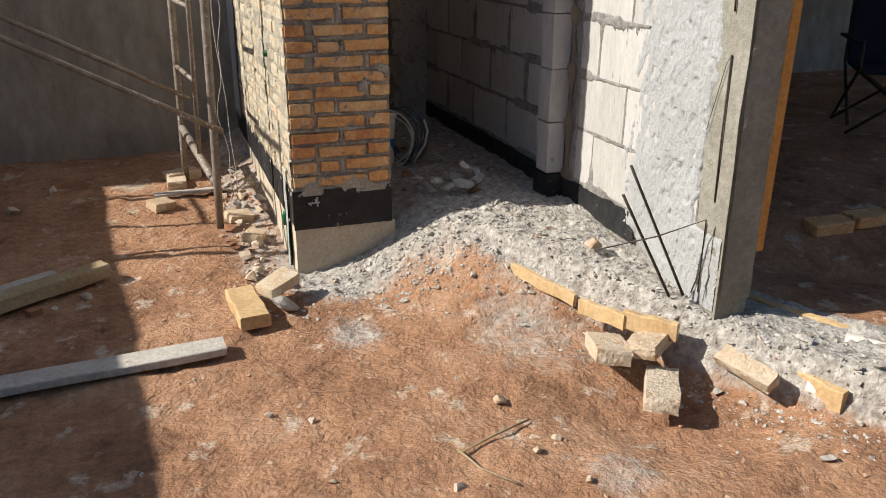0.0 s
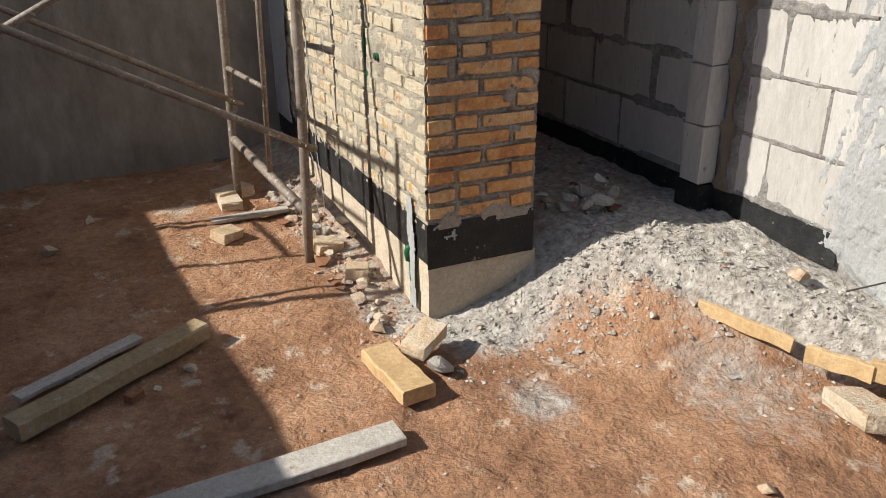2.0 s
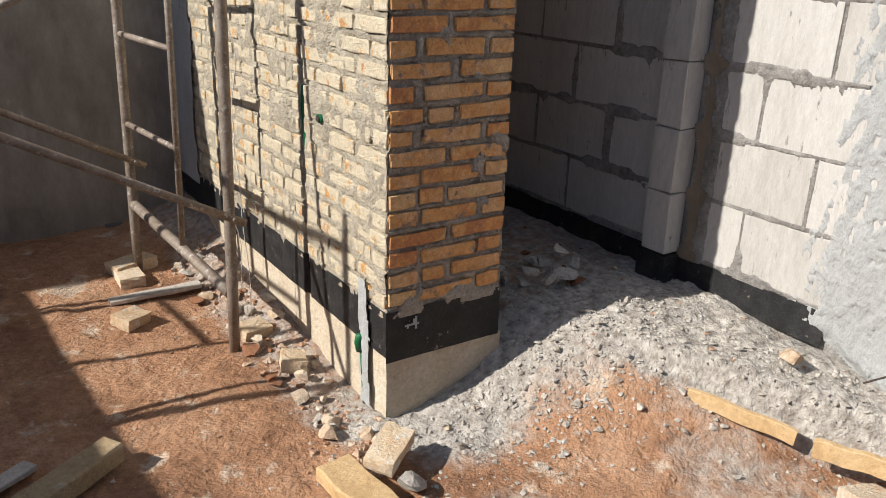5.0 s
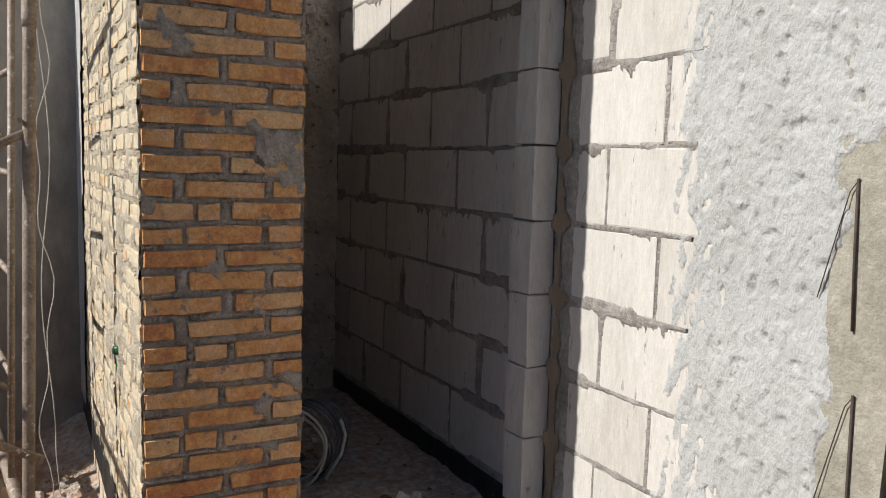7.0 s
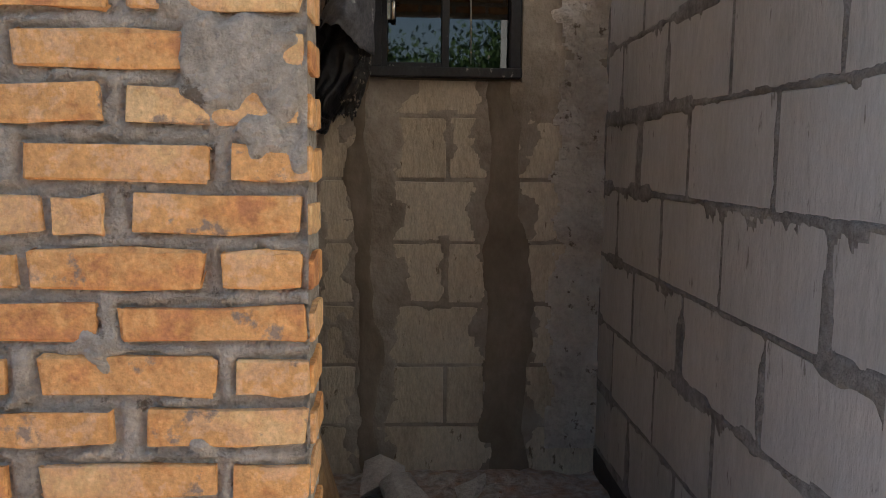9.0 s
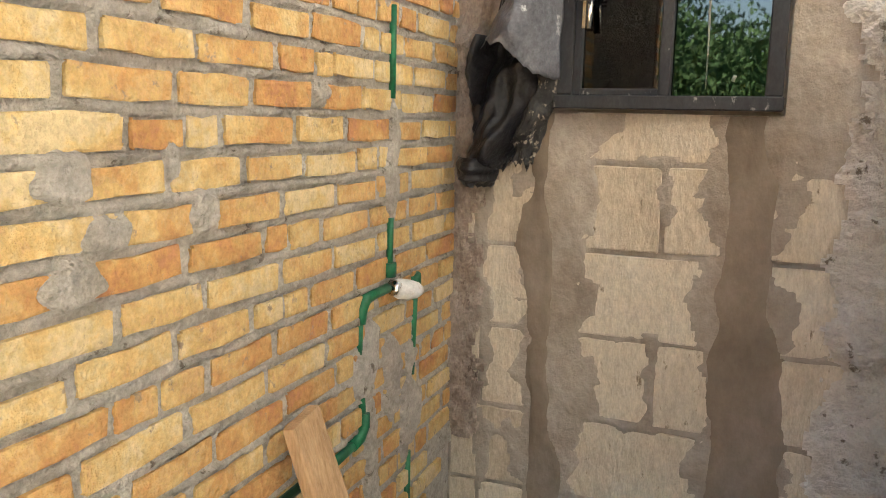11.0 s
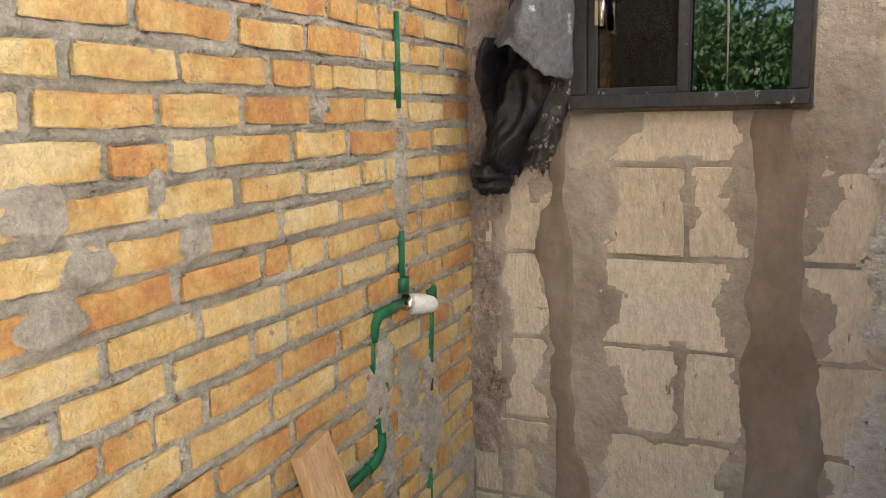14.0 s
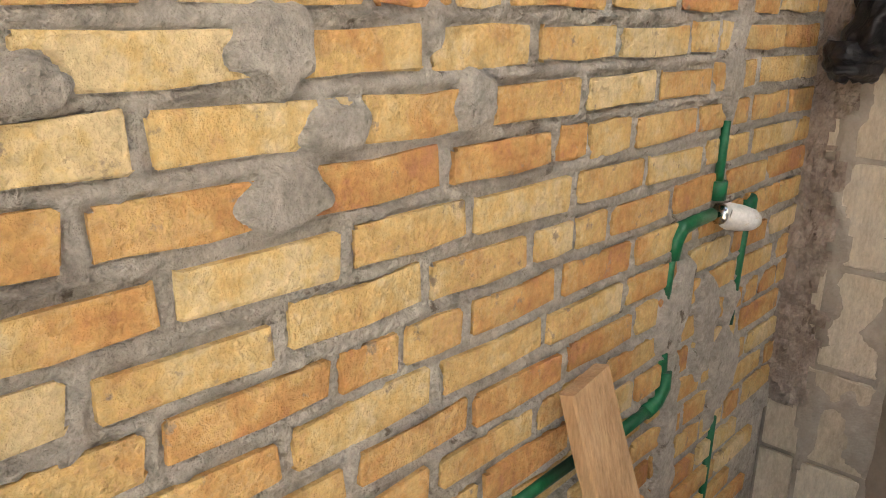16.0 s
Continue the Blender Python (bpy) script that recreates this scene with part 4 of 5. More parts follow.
    drape("bottom_roll", [(1.735, 0.832, 0.955, 0.115, 0.010), (1.705, 0.822, 0.952, 0.135, 0.014), (1.675, 0.826, 0.945, 0.12, 0.016), (1.655, 0.842, 0.93, 0.08, 0.014)], 22, 29, "curled black hem", ragged=0.014)
    drape("right_strip", [(2.01, 1.045, 1.112, 0.055, 0.010), (1.9, 1.02, 1.10, 0.06, 0.018), (1.8, 0.985, 1.072, 0.055, 0.020), (1.72, 0.955, 1.045, 0.04, 0.018)], 18, 14, "dusty torn strip", M_SACK_STRIP, ragged=0.03)


build_sack()


# ---- scaffold ----
def build_scaffold():
    t = tagged(new("scaffold"), "rusty mortar-stained tubular steel scaffold frames with cross braces", "scaffold")
    A, B = Vector((0.222, 5.32, 0.075)), Vector((0.345, 4.312, 0.05))

    def frame_posts(dx, name):
        a, b = A + Vector((dx, 0, 0)), B + Vector((dx, 0, 0))
        gz = ground_height(a.x, a.y), ground_height(b.x, b.y)
        lean = Vector((0.055, 0, 0))
        for nm, p, z in (("post", a, gz[0] - 0.02), ("post", b, gz[1] - 0.03)):
            base = Vector((p.x, p.y, z))
            top = Vector((p.x, p.y, 2.42)) + lean
            part(nm, tube([base.lerp(top, k / 8) for k in range(9)], 0.0215, 12, rough=0.04, seed=int(10 * p.y)), M_STEEL, t)
            part("socket", tube([base.lerp(top, 0.852), base.lerp(top, 0.865), base.lerp(top, 0.98)], [0.0245, 0.0255, 0.0245], 12), M_STEEL, t)

        def on(s, z):
            p = a.lerp(b, s)
            return Vector((p.x + 0.055 * z / 2.4, p.y, z))
        part("lower_bar", tube([on(0.01, 0.40), on(0.5, 0.345), on(0.985, 0.29)], 0.024, 12, rough=0.05, seed=4), M_STEEL, t)
        part("inner_post", tube([on(0.55, 0.34), on(0.55, 2.3)], 0.013, 10, rough=0.05, seed=6), M_STEEL, t)
        for z in (0.785, 1.185, 1.575, 1.97):
            part("rung", tube([on(0.012, z), on(0.55, z - 0.01)], 0.0135, 10, rough=0.05, seed=int(z * 10)), M_STEEL, t)
        part("top_bar", tube([on(0.0, 2.30), on(1.0, 2.30)], 0.02, 12), M_STEEL, t)
    frame_posts(0.0, "near")
    frame_posts(-2.05, "far")
    for y, x0, nm in ((5.30, 0.245, "A"), (4.29, 0.352, "B")):
        for z0, z1 in ((0.615, 1.70), (1.755, 0.66)):
            p, q = Vector((x0 + 0.05, y - 0.025 * (1 if z0 < 1 else -1), z0 - 0.026)), Vector((x0 - 2.05, y - 0.025, z1))
            part("brace", tube([p.lerp(q, k / 8) for k in range(9)], 0.0145, 10, rough=0.06, seed=int(z0 * 9)), M_STEEL, t)
            part("brace_pin", tube([(x0 + 0.004, y - 0.055, z0), (x0 + 0.004, y + 0.03, z0)], 0.008, 8), M_STEEL, t)
    wire = tube([(0.425 + 0.02 * math.sin(z * 7) + 0.012 * math.sin(z * 17), 4.42 + 0.01 * math.sin(z * 5), z) for z in np.linspace(2.6, 0.12, 40)], 0.0017, 5)
    w = link_bm("hanging_wire", wire, M_WHITE_PLASTIC)
    tagged(w, "thin pale wire hanging loosely by the scaffold", "wire", "hanging wires")
    wire = tube([(0.43 - 0.018 * math.sin(z * 6 + 1) + 0.05 * smooth01(0.6, 0.2, z), 4.43, z) for z in np.linspace(2.6, 0.12, 40)], 0.0017, 5)
    w = link_bm("hanging_wire", wire, M_WHITE_PLASTIC)
    tagged(w, "thin pale wire hanging loosely by the scaffold", "wire", "hanging wires")


build_scaffold()


# ---- timber and bricks lying in the yard ----
def gh(x, y):
    return ground_height(x, y)


plank("mortar_board", "long mortar-whitened board lying on red earth", (-1.45, 2.83, gh(-1.4, 2.83) + 0.035), (0.235, 2.925, gh(0.2, 2.9) + 0.032), 0.11, 0.034, M_WOOD_GREY, seed=1)
plank("timber_beam", "square yellowish timber beam lying in shade", (-0.86, 3.42, gh(-0.8, 3.5) + 0.05), (-0.215, 3.82, gh(-0.2, 3.9) + 0.05), 0.09, 0.07, M_WOOD_OLD, seed=2)
plank("thin_board", "thin grey board lying behind the timber beam", (-0.86, 3.64, gh(-0.8, 3.6) + 0.03), (-0.45, 3.90, gh(-0.5, 3.9) + 0.035), 0.06, 0.018, M_WOOD_GREY, seed=6)
plank("timber_beam", "weathered timber beam end in shade", (-1.75, 5.0, gh(-1.7, 5.0) + 0.06), (-1.24, 4.30, gh(-1.2, 4.3) + 0.055), 0.10, 0.085, M_WOOD_OLD, seed=3)
plank("timber_offcut", "short thick pale timber offcut beside the wall foot", (0.345, 3.43, gh(0.3, 3.5) + 0.048), (0.378, 3.09, gh(0.4, 3.1) + 0.05), 0.128, 0.056, M_WOOD, seed=7)
FB = "orange formwork board edging the cement strip"
plank("formwork_board", FB, (1.50, 3.02, 0.163), (1.64, 2.69, 0.128), 0.055, 0.022, M_WOOD, seed=8, flat=(1, 0.5, 0), group="formwork boards")
plank("formwork_board", FB, (1.622, 2.62, 0.138), (1.712, 2.43, 0.140), 0.065, 0.026, M_WOOD, seed=9, flat=(1, 0.4, 0), group="formwork boards")
plank("formwork_board", FB, (1.715, 2.445, 0.145), (1.848, 2.28, 0.145), 0.075, 0.032, M_WOOD, seed=10, flat=(1, 0.8, 0), group="formwork boards")
plank("formwork_board", FB, (2.135, 2.03, 0.055), (2.195, 1.79, 0.045), 0.10, 0.036, M_WOOD, seed=11, flat=(1, 0.25, 0.1), group="formwork boards")
plank("formwork_board", "grey formwork board on the far side of the cement strip", (2.28, 2.42, 0.15), (2.62, 1.75, 0.12), 0.07, 0.03, M_WOOD, seed=12, flat=(1, 0.5, 0.2), group="formwork boards")


def loose_brick(label, x, y, z, turn, tilt=(0, 0), size=(0.225, 0.115, 0.055), seed=0, material=None, name="loose_brick", group="loose bricks"):
    bm = box(-size[0] / 2, size[0] / 2, -size[1] / 2, size[1] / 2, 0, size[2], 0.0, jitter=0.003, seed=seed)
    bmesh.ops.subdivide_edges(bm, edges=list(bm.edges), cuts=3, use_grid_fill=True)
    r = random.Random(seed)
    for v in bm.verts:
        e = sum(abs(abs(c) - s) < 0.006 for c, s in ((v.co.x, size[0] / 2), (v.co.y, size[1] / 2), (v.co.z - size[2] / 2, size[2] / 2)))
        if e >= 2:
            v.co += Vector((-v.co.x, -v.co.y, size[2] / 2 - v.co.z)) * r.uniform(0.01, 0.07)
        v.co += Vector((nz3(*v.co, 30), nz3(*(v.co + Vector((3, 0, 0))), 30), nz3(*(v.co + Vector((0, 5, 0))), 30))) * 0.003
    ob = link_bm(name, bm, material or M_BRICK_LOOSE)
    ob.matrix_world = pose(x, y, z, tilt[0], tilt[1], turn)
    return tagged(ob, label, "brick", group)


M_BRICK_LOOSE = mat("pale_dusty_brick", [(0.5, 0.34, 0.2), (0.62, 0.48, 0.33), (0.66, 0.57, 0.45)], 12, 0.95, 0.5, 90, "object", spots=(0.62, 0.58, 0.52), spot_scale=18, spot_at=0.58)
loose_brick("pale dusty brick tilted on loose red earth", 1.60, 2.36, 0.045, 70, (6, 12), seed=1, material=M_BRICK_WHITENED, size=(0.25, 0.135, 0.06))
loose_brick("whitened brick leaning on the formwork board", 1.745, 2.305, 0.075, 38, (-8, 4), seed=2, material=M_BRICK_WHITENED, size=(0.22, 0.13, 0.055))
loose_brick("pale dusty brick lying on loose red earth", 1.685, 2.12, -0.01, 56, (3, 4), seed=3, material=M_BRICK_WHITENED, size=(0.27, 0.12, 0.06))
loose_brick("mortar-stained brick edging the cement strip", 2.01, 2.06, 0.06, -77, (32, 4), seed=4, material=M_BRICK_WHITENED, size=(0.235, 0.07, 0.05))
loose_brick("broken brick half beside the timber offcut", 0.515, 3.37, 0.06, 35, (8, -10), seed=5, size=(0.18, 0.10, 0.055))
loose_brick("small red brick shard by the timber beam", -0.5, 3.52, gh(-0.5, 3.52), 40, seed=6, size=(0.06, 0.04, 0.03), material=M_SOIL_LUMP)

# rebar ends by the wall foot
for i, (foot, top) in enumerate((((1.935, 2.385, 0.24), (1.684, 2.446, 0.765)), ((1.905, 2.43, 0.22), (1.665, 2.45, 0.655)))):
    bm = tube([Vector(foot).lerp(Vector(top), k / 6) for k in range(7)], 0.0058, 8, rough=0.08, seed=i)
    tagged(link_bm("rebar", bm, M_REBAR), "dark ribbed steel rod standing out of the cement", "steel rod", "steel rods")
for i, pts in enumerate((((1.62, 2.52, 0.42), (1.80, 2.41, 0.49), (1.965, 2.345, 0.56), (1.965, 2.34, 0.27)), ((1.95, 2.36, 0.26), (1.962, 2.335, 0.37)))):
    tagged(link_bm("steel_tie", tube(pts, 0.003, 6), M_REBAR), "thin bent steel tie wire by the post", "wire", "steel ties")

# drain pipe at the end of the strip
pvc = tagged(new("drain_pipe"), "white plastic drain pipe under the cement strip", "pipe")
part("pipe", tube([(2.16, 1.93, 0.055), (2.32, 1.71, 0.04), (2.55, 1.42, 0.03)], 0.034, 16), M_WHITE_PLASTIC, pvc)
part("socket", tube([(2.27, 1.78, 0.044), (2.34, 1.685, 0.04)], 0.041, 16), M_WHITE_PLASTIC, pvc)
big = tagged(new("drain_pipe"), "wide white plastic drain pipe beside the strip", "pipe")
part("pipe", tube([(2.40, 2.02, 0.12), (2.75, 1.55, 0.09)], 0.056, 18), M_WHITE_PLASTIC, big)


# ---- stub of water pipe and outlet on the yard wall ----
stub = tagged(new("pipe_stub"), "green water pipe stub with elbow set in a cement chase", "pipe")
part("riser", tube([(0.640, 3.765, 0.0), (0.634, 3.775, 0.23)], 0.010, 12), M_GREEN, stub)
part("elbow", tube([(0.630, 3.782, 0.215), (0.624, 3.785, 0.25), (0.626, 3.785, 0.268), (0.645, 3.775, 0.272)], 0.016, 12), M_GREEN, stub)
sheet("cement_chase", lambda u, v, h: (X_OUT - 0.012 - h, u, v), 3.66, 3.86, 0.02, 0.50, 0.012,
      lambda u, v: 0.006 + 0.006 * fbm(u, v, 2, 16) if abs(u - 3.755 - 0.06 * (v - 0.3)) + 0.05 * fbm(u, v, 4, 9) < 0.042 else None, M_WHITE_PLASTER, stub, "pale cement fill")
outlet = tagged(new("pipe_outlet"), "green pipe outlet in a mortar patch on sunlit brick", "pipe")
part("outlet_ring", tube([(0.652, 4.065, 1.005), (0.615, 4.06, 1.003)], 0.016, 12), M_GREEN, outlet)
part("outlet_plug", tube([(0.616, 4.06, 1.003), (0.610, 4.059, 1.003)], 0.010, 10), M_REBAR, outlet)
cond = tagged(new("conduit"), "green conduit, and a dark tube in the scaffold shadow's channel", "pipe")
# dark tube deepens the channel where the scaffold post's shadow falls
part("conduit_tube", tube([(0.672, 4.26, z) for z in np.linspace(0.05, 1.28, 12)], 0.011, 8), M_REBAR, cond)
part("conduit_tube", tube([(0.648, 4.25 + 0.008 * math.sin(z * 20), z) for z in np.linspace(0.84, 1.09, 8)], 0.010, 8), M_GREEN, cond)


# ---- buckets and wire coil in the passage ----
def ring_profile(profile, sides=28, bm=None):
    bm = bm or bmesh.new()
    rings = [[bm.verts.new((r * math.cos(2 * math.pi * k / sides), r * math.sin(2 * math.pi * k / sides), z)) for k in range(sides)] for r, z in profile]
    for a, b in zip(rings, rings[1:]):
        for k in range(sides):
            bm.faces.new((a[k], a[(k + 1) % sides], b[(k + 1) % sides], b[k])).smooth = True
    return bm


def bucket(label, m, band):
    b = tagged(new("bucket"), label, "bucket", "buckets")
    b.matrix_world = m
    bm = ring_profile([(0.001, 0.012), (0.115, 0.01), (0.115, 0.0), (0.12, 0.0), (0.14, 0.30), (0.148, 0.31), (0.148, 0.33), (0.140, 0.332), (0.134, 0.32), (0.114, 0.02), (0.001, 0.018)])
    part("shell", bm, M_BUCKET, b)
    if band:
        part("band", ring_profile([(0.1235, 0.03), (0.1345, 0.19), (0.1325, 0.19), (0.1215, 0.03)]), M_BLUE, b, "blue printed band")
    part("handle", tube([(0.15 * math.cos(a), 0.15 * math.sin(a) * 0.35 - 0.02, 0.30 - 0.16 * math.sin(a)) for a in np.linspace(0, math.pi, 14)], 0.0035, 6), M_STEEL, b, "bent wire handle")


M_BUCKET = mat("dirty_white_bucket", [(0.42, 0.39, 0.34), (0.58, 0.55, 0.5), (0.66, 0.63, 0.58)], 9, 0.5, 0.15, 50, spots=(0.3, 0.25, 0.2), spot_scale=12, spot_at=0.6)
M_BLUE = mat("blue_band", [(0.03, 0.12, 0.26), (0.05, 0.2, 0.38)], 9, 0.45, 0.1, 50)
bucket("dirty white bucket with a blue band behind the brick pier", pose(1.19, 4.28, 0.30, -6, 8, 30), True)
bucket("dirty bucket tipped over among wire", pose(1.16, 4.10, 0.42, 62, 0, -40), False)
coil = tagged(new("wire_coil"), "coils of pale and black cable in the dark passage", "cable coil")
for i in range(13):
    r = random.Random(i)
    rr, off = 0.155 + r.uniform(-0.02, 0.02), i * 0.017
    pts = [(rr * math.cos(a) * (1 + 0.03 * math.sin(3 * a + i)), off + 0.012 * math.sin(2 * a + i), rr * math.sin(a)) for a in np.linspace(0, 2 * math.pi, 30)]
    p = part("cable_turn", tube(pts, 0.0065 if i < 8 else 0.008, 6, caps=False), M_BUCKET if i in (0, 1, 4, 7) else M_SACK_OUT, coil)
coil.matrix_world = pose(1.34, 4.42, 0.445, 0, 0, -52)
end = tagged(link_bm("cable_end", tube([(1.46, 4.33, 0.32), (1.53, 4.33, 0.42), (1.55, 4.34, 0.50), (1.535, 4.36, 0.56)], 0.008, 8), M_BUCKET), "loose pale cable end on the passage floor", "cable")


# ---- rocks and rubble ----
def rock_mesh(name, seed, material, flat=0.7):
    bm = bmesh.new()
    bmesh.ops.create_icosphere(bm, subdivisions=2, radius=0.5)
    r = random.Random(seed)
    planes = [(Vector((r.uniform(-1, 1), r.uniform(-1, 1), r.uniform(-1, 1))).normalized(), r.uniform(0.15, 0.31)) for _ in range(13)]
    for v in bm.verts:
        for n, d in planes:
            k = v.co.dot(n) - d
            if k > 0:
                v.co -= n * k
        v.co *= 1 + 0.05 * nz3(*(v.co * 5), seed + 1)
        v.co.z *= flat
    me = bpy.data.meshes.new(name)
    bm.to_mesh(me)
    bm.free()
    me.materials.append(material)
    return me


ROCKS = [rock_mesh("stone", s, M_STONE) for s in range(6)]
LUMPS = [rock_mesh("lump", s + 40, M_CEMENT, 0.75) for s in range(5)]
CLODS = [rock_mesh("clod", s + 20, M_SOIL_LUMP, 0.6) for s in range(3)]


def rock(name, label, category, x, y, size, seed, meshes=None, z=None, group=""):
    r = random.Random(seed)
    ob = new(name, r.choice(meshes or ROCKS))
    zz = gh(x, y) if z is None else z
    ob.matrix_world = pose(x, y, zz + size * 0.16, r.uniform(-20, 20), r.uniform(-20, 20), r.uniform(0, 360)) @ Matrix.Diagonal((size, size * r.uniform(0.65, 1), size * r.uniform(0.6, 0.9), 1))
    return tagged(ob, label, category, group)


for i, (x, y, s) in enumerate(((1.117, 2.269, 0.09), (0.328, 2.428, 0.07), (0.461, 2.363, 0.045), (1.098, 1.937, 0.06), (1.193, 1.986, 0.07), (0.801, 1.861, 0.07), (1.18, 1.743, 0.06), (0.459, 2.009, 0.04),
                               (0.786, 3.44, 0.05), (-0.42, 3.55, 0.05), (-0.3, 3.62, 0.09), (-1.15, 4.75, 0.12), (-0.75, 4.95, 0.13), (-0.55, 5.2, 0.1), (0.30, 2.72, 0.03))):
    rock("stone", "pale lump of stone on red earth", "stone", x, y, s, i, group="loose stones")
for i, (x, y, s, z) in enumerate(((1.40, 3.80, 0.13, 0.34), (1.55, 3.87, 0.12, 0.34), (1.53, 3.72, 0.14, 0.33), (1.64, 3.78, 0.12, 0.34), (1.50, 3.92, 0.11, 0.34), (1.70, 3.95, 0.10, 0.33), (1.45, 3.72, 0.10, 0.33), (1.58, 3.80, 0.13, 0.40), (1.36, 3.92, 0.1, 0.33))):
    rock("rubble_chunk", "broken masonry chunk in the shaded passage", "rubble", x, y, s, 40 + i, z=z, meshes=LUMPS, group="passage rubble")
for i in range(46):
    r = random.Random(1300 + i)
    x, y = r.uniform(1.25, 1.93), 3.68 + 1.2 * r.random() ** 1.6
    rock("rubble_chunk", "broken masonry chunk in the shaded passage", "rubble", x, y, 0.03 + 0.09 * r.random() ** 2, 1400 + i, meshes=LUMPS + CLODS + ROCKS[:2], group="passage rubble")
for i in range(48):
    r = random.Random(300 + i)
    x, y = r.uniform(0.36, 0.62), r.uniform(3.5, 5.3)
    rock("rubble_chunk", "broken mortar and brick lump along the wall foot", "rubble", x, y, r.uniform(0.035, 0.12), 80 + i, meshes=ROCKS + LUMPS + CLODS[:2], group="wall foot rubble")
for i in range(30):
    r = random.Random(500 + i)
    s, c = r.uniform(-0.1, 1.55), r.uniform(-0.28, 0.16)
    x, y = 1.75 + 0.407 * s + 0.913 * c, 3.1 - 0.913 * s + 0.407 * c
    rock("cement_lump", "crumbled grey cement lump on the footing strip", "rubble", x - 0.18, y, r.uniform(0.03, 0.075), 120 + i, meshes=LUMPS, group="cement lumps")
# rock lumps stand in for the heap of cement bags
for i, (x, y, s) in enumerate(((1.25, 5.35, 0.34), (1.48, 5.45, 0.30), (1.38, 5.15, 0.26), (1.62, 5.25, 0.22), (1.12, 5.5, 0.3))):
    rock("rubble_chunk", "large lump standing in for the bag heap in the dark room corner", "rubble", x, y, s, 70 + i, meshes=LUMPS, group="corner heap")
for i in range(60):
    r = random.Random(700 + i)
    x, y = r.gauss(1.25, 0.30), r.gauss(3.36, 0.16)
    if x > 1.95 or x < 0.72 or y > Y_PASS - 0.08 and x < PX1 + 0.06:
        continue
    rock("cement_lump", "crumbled grey cement lump on the spill heap", "rubble", x, y, 0.016 + 0.04 * r.random() ** 2, 820 + i, meshes=LUMPS, group="cement lumps")
rock("cement_lump", "grey cement chunk beside the timber offcut", "rubble", 0.525, 3.25, 0.21, 903, meshes=LUMPS, group="cement lumps")
for i, (x, y, q) in enumerate(((0.42, 3.62, 0.12), (0.47, 3.72, 0.10), (0.53, 3.55, 0.09), (0.44, 3.86, 0.13), (0.50, 4.0, 0.10))):
    rock("rubble_chunk", "broken mortar and brick lump along the wall foot", "rubble", x, y, q, 930 + i, meshes=LUMPS + ROCKS, group="wall foot rubble")
rock("cement_block", "pale stone block on the cement spill", "stone", 1.80, 2.86, 0.16, 3, z=0.28)
bag = rock("plastic_bag", "crumpled translucent white plastic bag by the scaffold", "plastic bag", 0.47, 4.65, 0.14, 5)
bag.data = rock_mesh("bag", 61, M_WHITE_PLASTER, 0.7)
for i, (x, y) in enumerate(((0.20, 5.36), (0.16, 5.27))):
    loose_brick("brick packed under the scaffold foot", x, y, gh(x, y) - 0.01, 20 + 70 * i, seed=30 + i, group="bricks under the scaffold")
for i, (x, y, t) in enumerate(((0.46, 4.42, 15), (0.50, 4.10, 70), (0.05, 4.75, 35))):
    loose_brick("dusty brick half in the wall foot rubble", x, y, gh(x, y), t, (8, 5), seed=40 + i, size=(0.14, 0.1, 0.05))
plank("thin_board", "grey board half buried by the scaffold foot", (0.02, 5.0, gh(0, 5) + 0.02), (0.42, 4.98, gh(0.4, 5) + 0.03), 0.06, 0.02, M_WOOD_GREY, seed=16)
for i, pts in enumerate((((0.86, 2.02), (0.90, 1.92), (0.97, 1.80)), ((0.86, 2.0), (1.0, 2.06), (1.16, 2.12)))):
    tagged(link_bm("twig", tube([(x, y, gh(x, y) + 0.012) for x, y in pts], 0.0032, 6, rough=0.2, seed=i), M_WOOD_OLD), "dry twig on red earth", "twig", "twigs")

# pebbles and crumbs over the yard
def crumbs(name, label, count, seed, place, material, small, large):
    """Loose angular grains, each an uneven eight-sided bit, in one mesh."""
    pv, pf = [], []
    r = random.Random(seed)
    for i in range(count):
        x, y = place(r, i)
        if X_OUT - 0.02 < x < PX1 + 0.02 and y > Y_END - 0.02 or x > 2.0 and y > 2.28:
            continue
        size = small + large * r.random() ** 4
        z = gh(x, y)
        base = len(pv)
        q = Euler((r.uniform(0, 6), r.uniform(0, 6), r.uniform(0, 6))).to_matrix()
        for c in ((1, 0.1, 0), (-0.9, 0.3, 0.2), (0.2, 1, -0.2), (-0.1, -1, 0.2), (0.2, 0.1, 0.7), (0, -0.2, -0.8)):
            v = q @ (Vector(c) * size * r.uniform(0.6, 1.25))
            pv.append((x + v.x, y + v.y, z + v.z * 0.6 + size * 0.15))
        pf += [(base + a, base + b, base + c) for a, b, c in ((0, 2, 4), (2, 1, 4), (1, 3, 4), (3, 0, 4), (2, 0, 5), (1, 2, 5), (3, 1, 5), (0, 3, 5))]
    me = bpy.data.meshes.new(name)
    me.from_pydata(pv, [], pf)
    me.materials.append(material)
    tagged(new(name, me), label, name.replace("_", " "), kind="stuff")


def on_strip(r, i):
    s = r.uniform(-0.2, 1.6)
    return 1.62 + 0.4 * s + r.gauss(0.0, 0.14), 3.1 - 0.9 * s + r.gauss(0, 0.10)


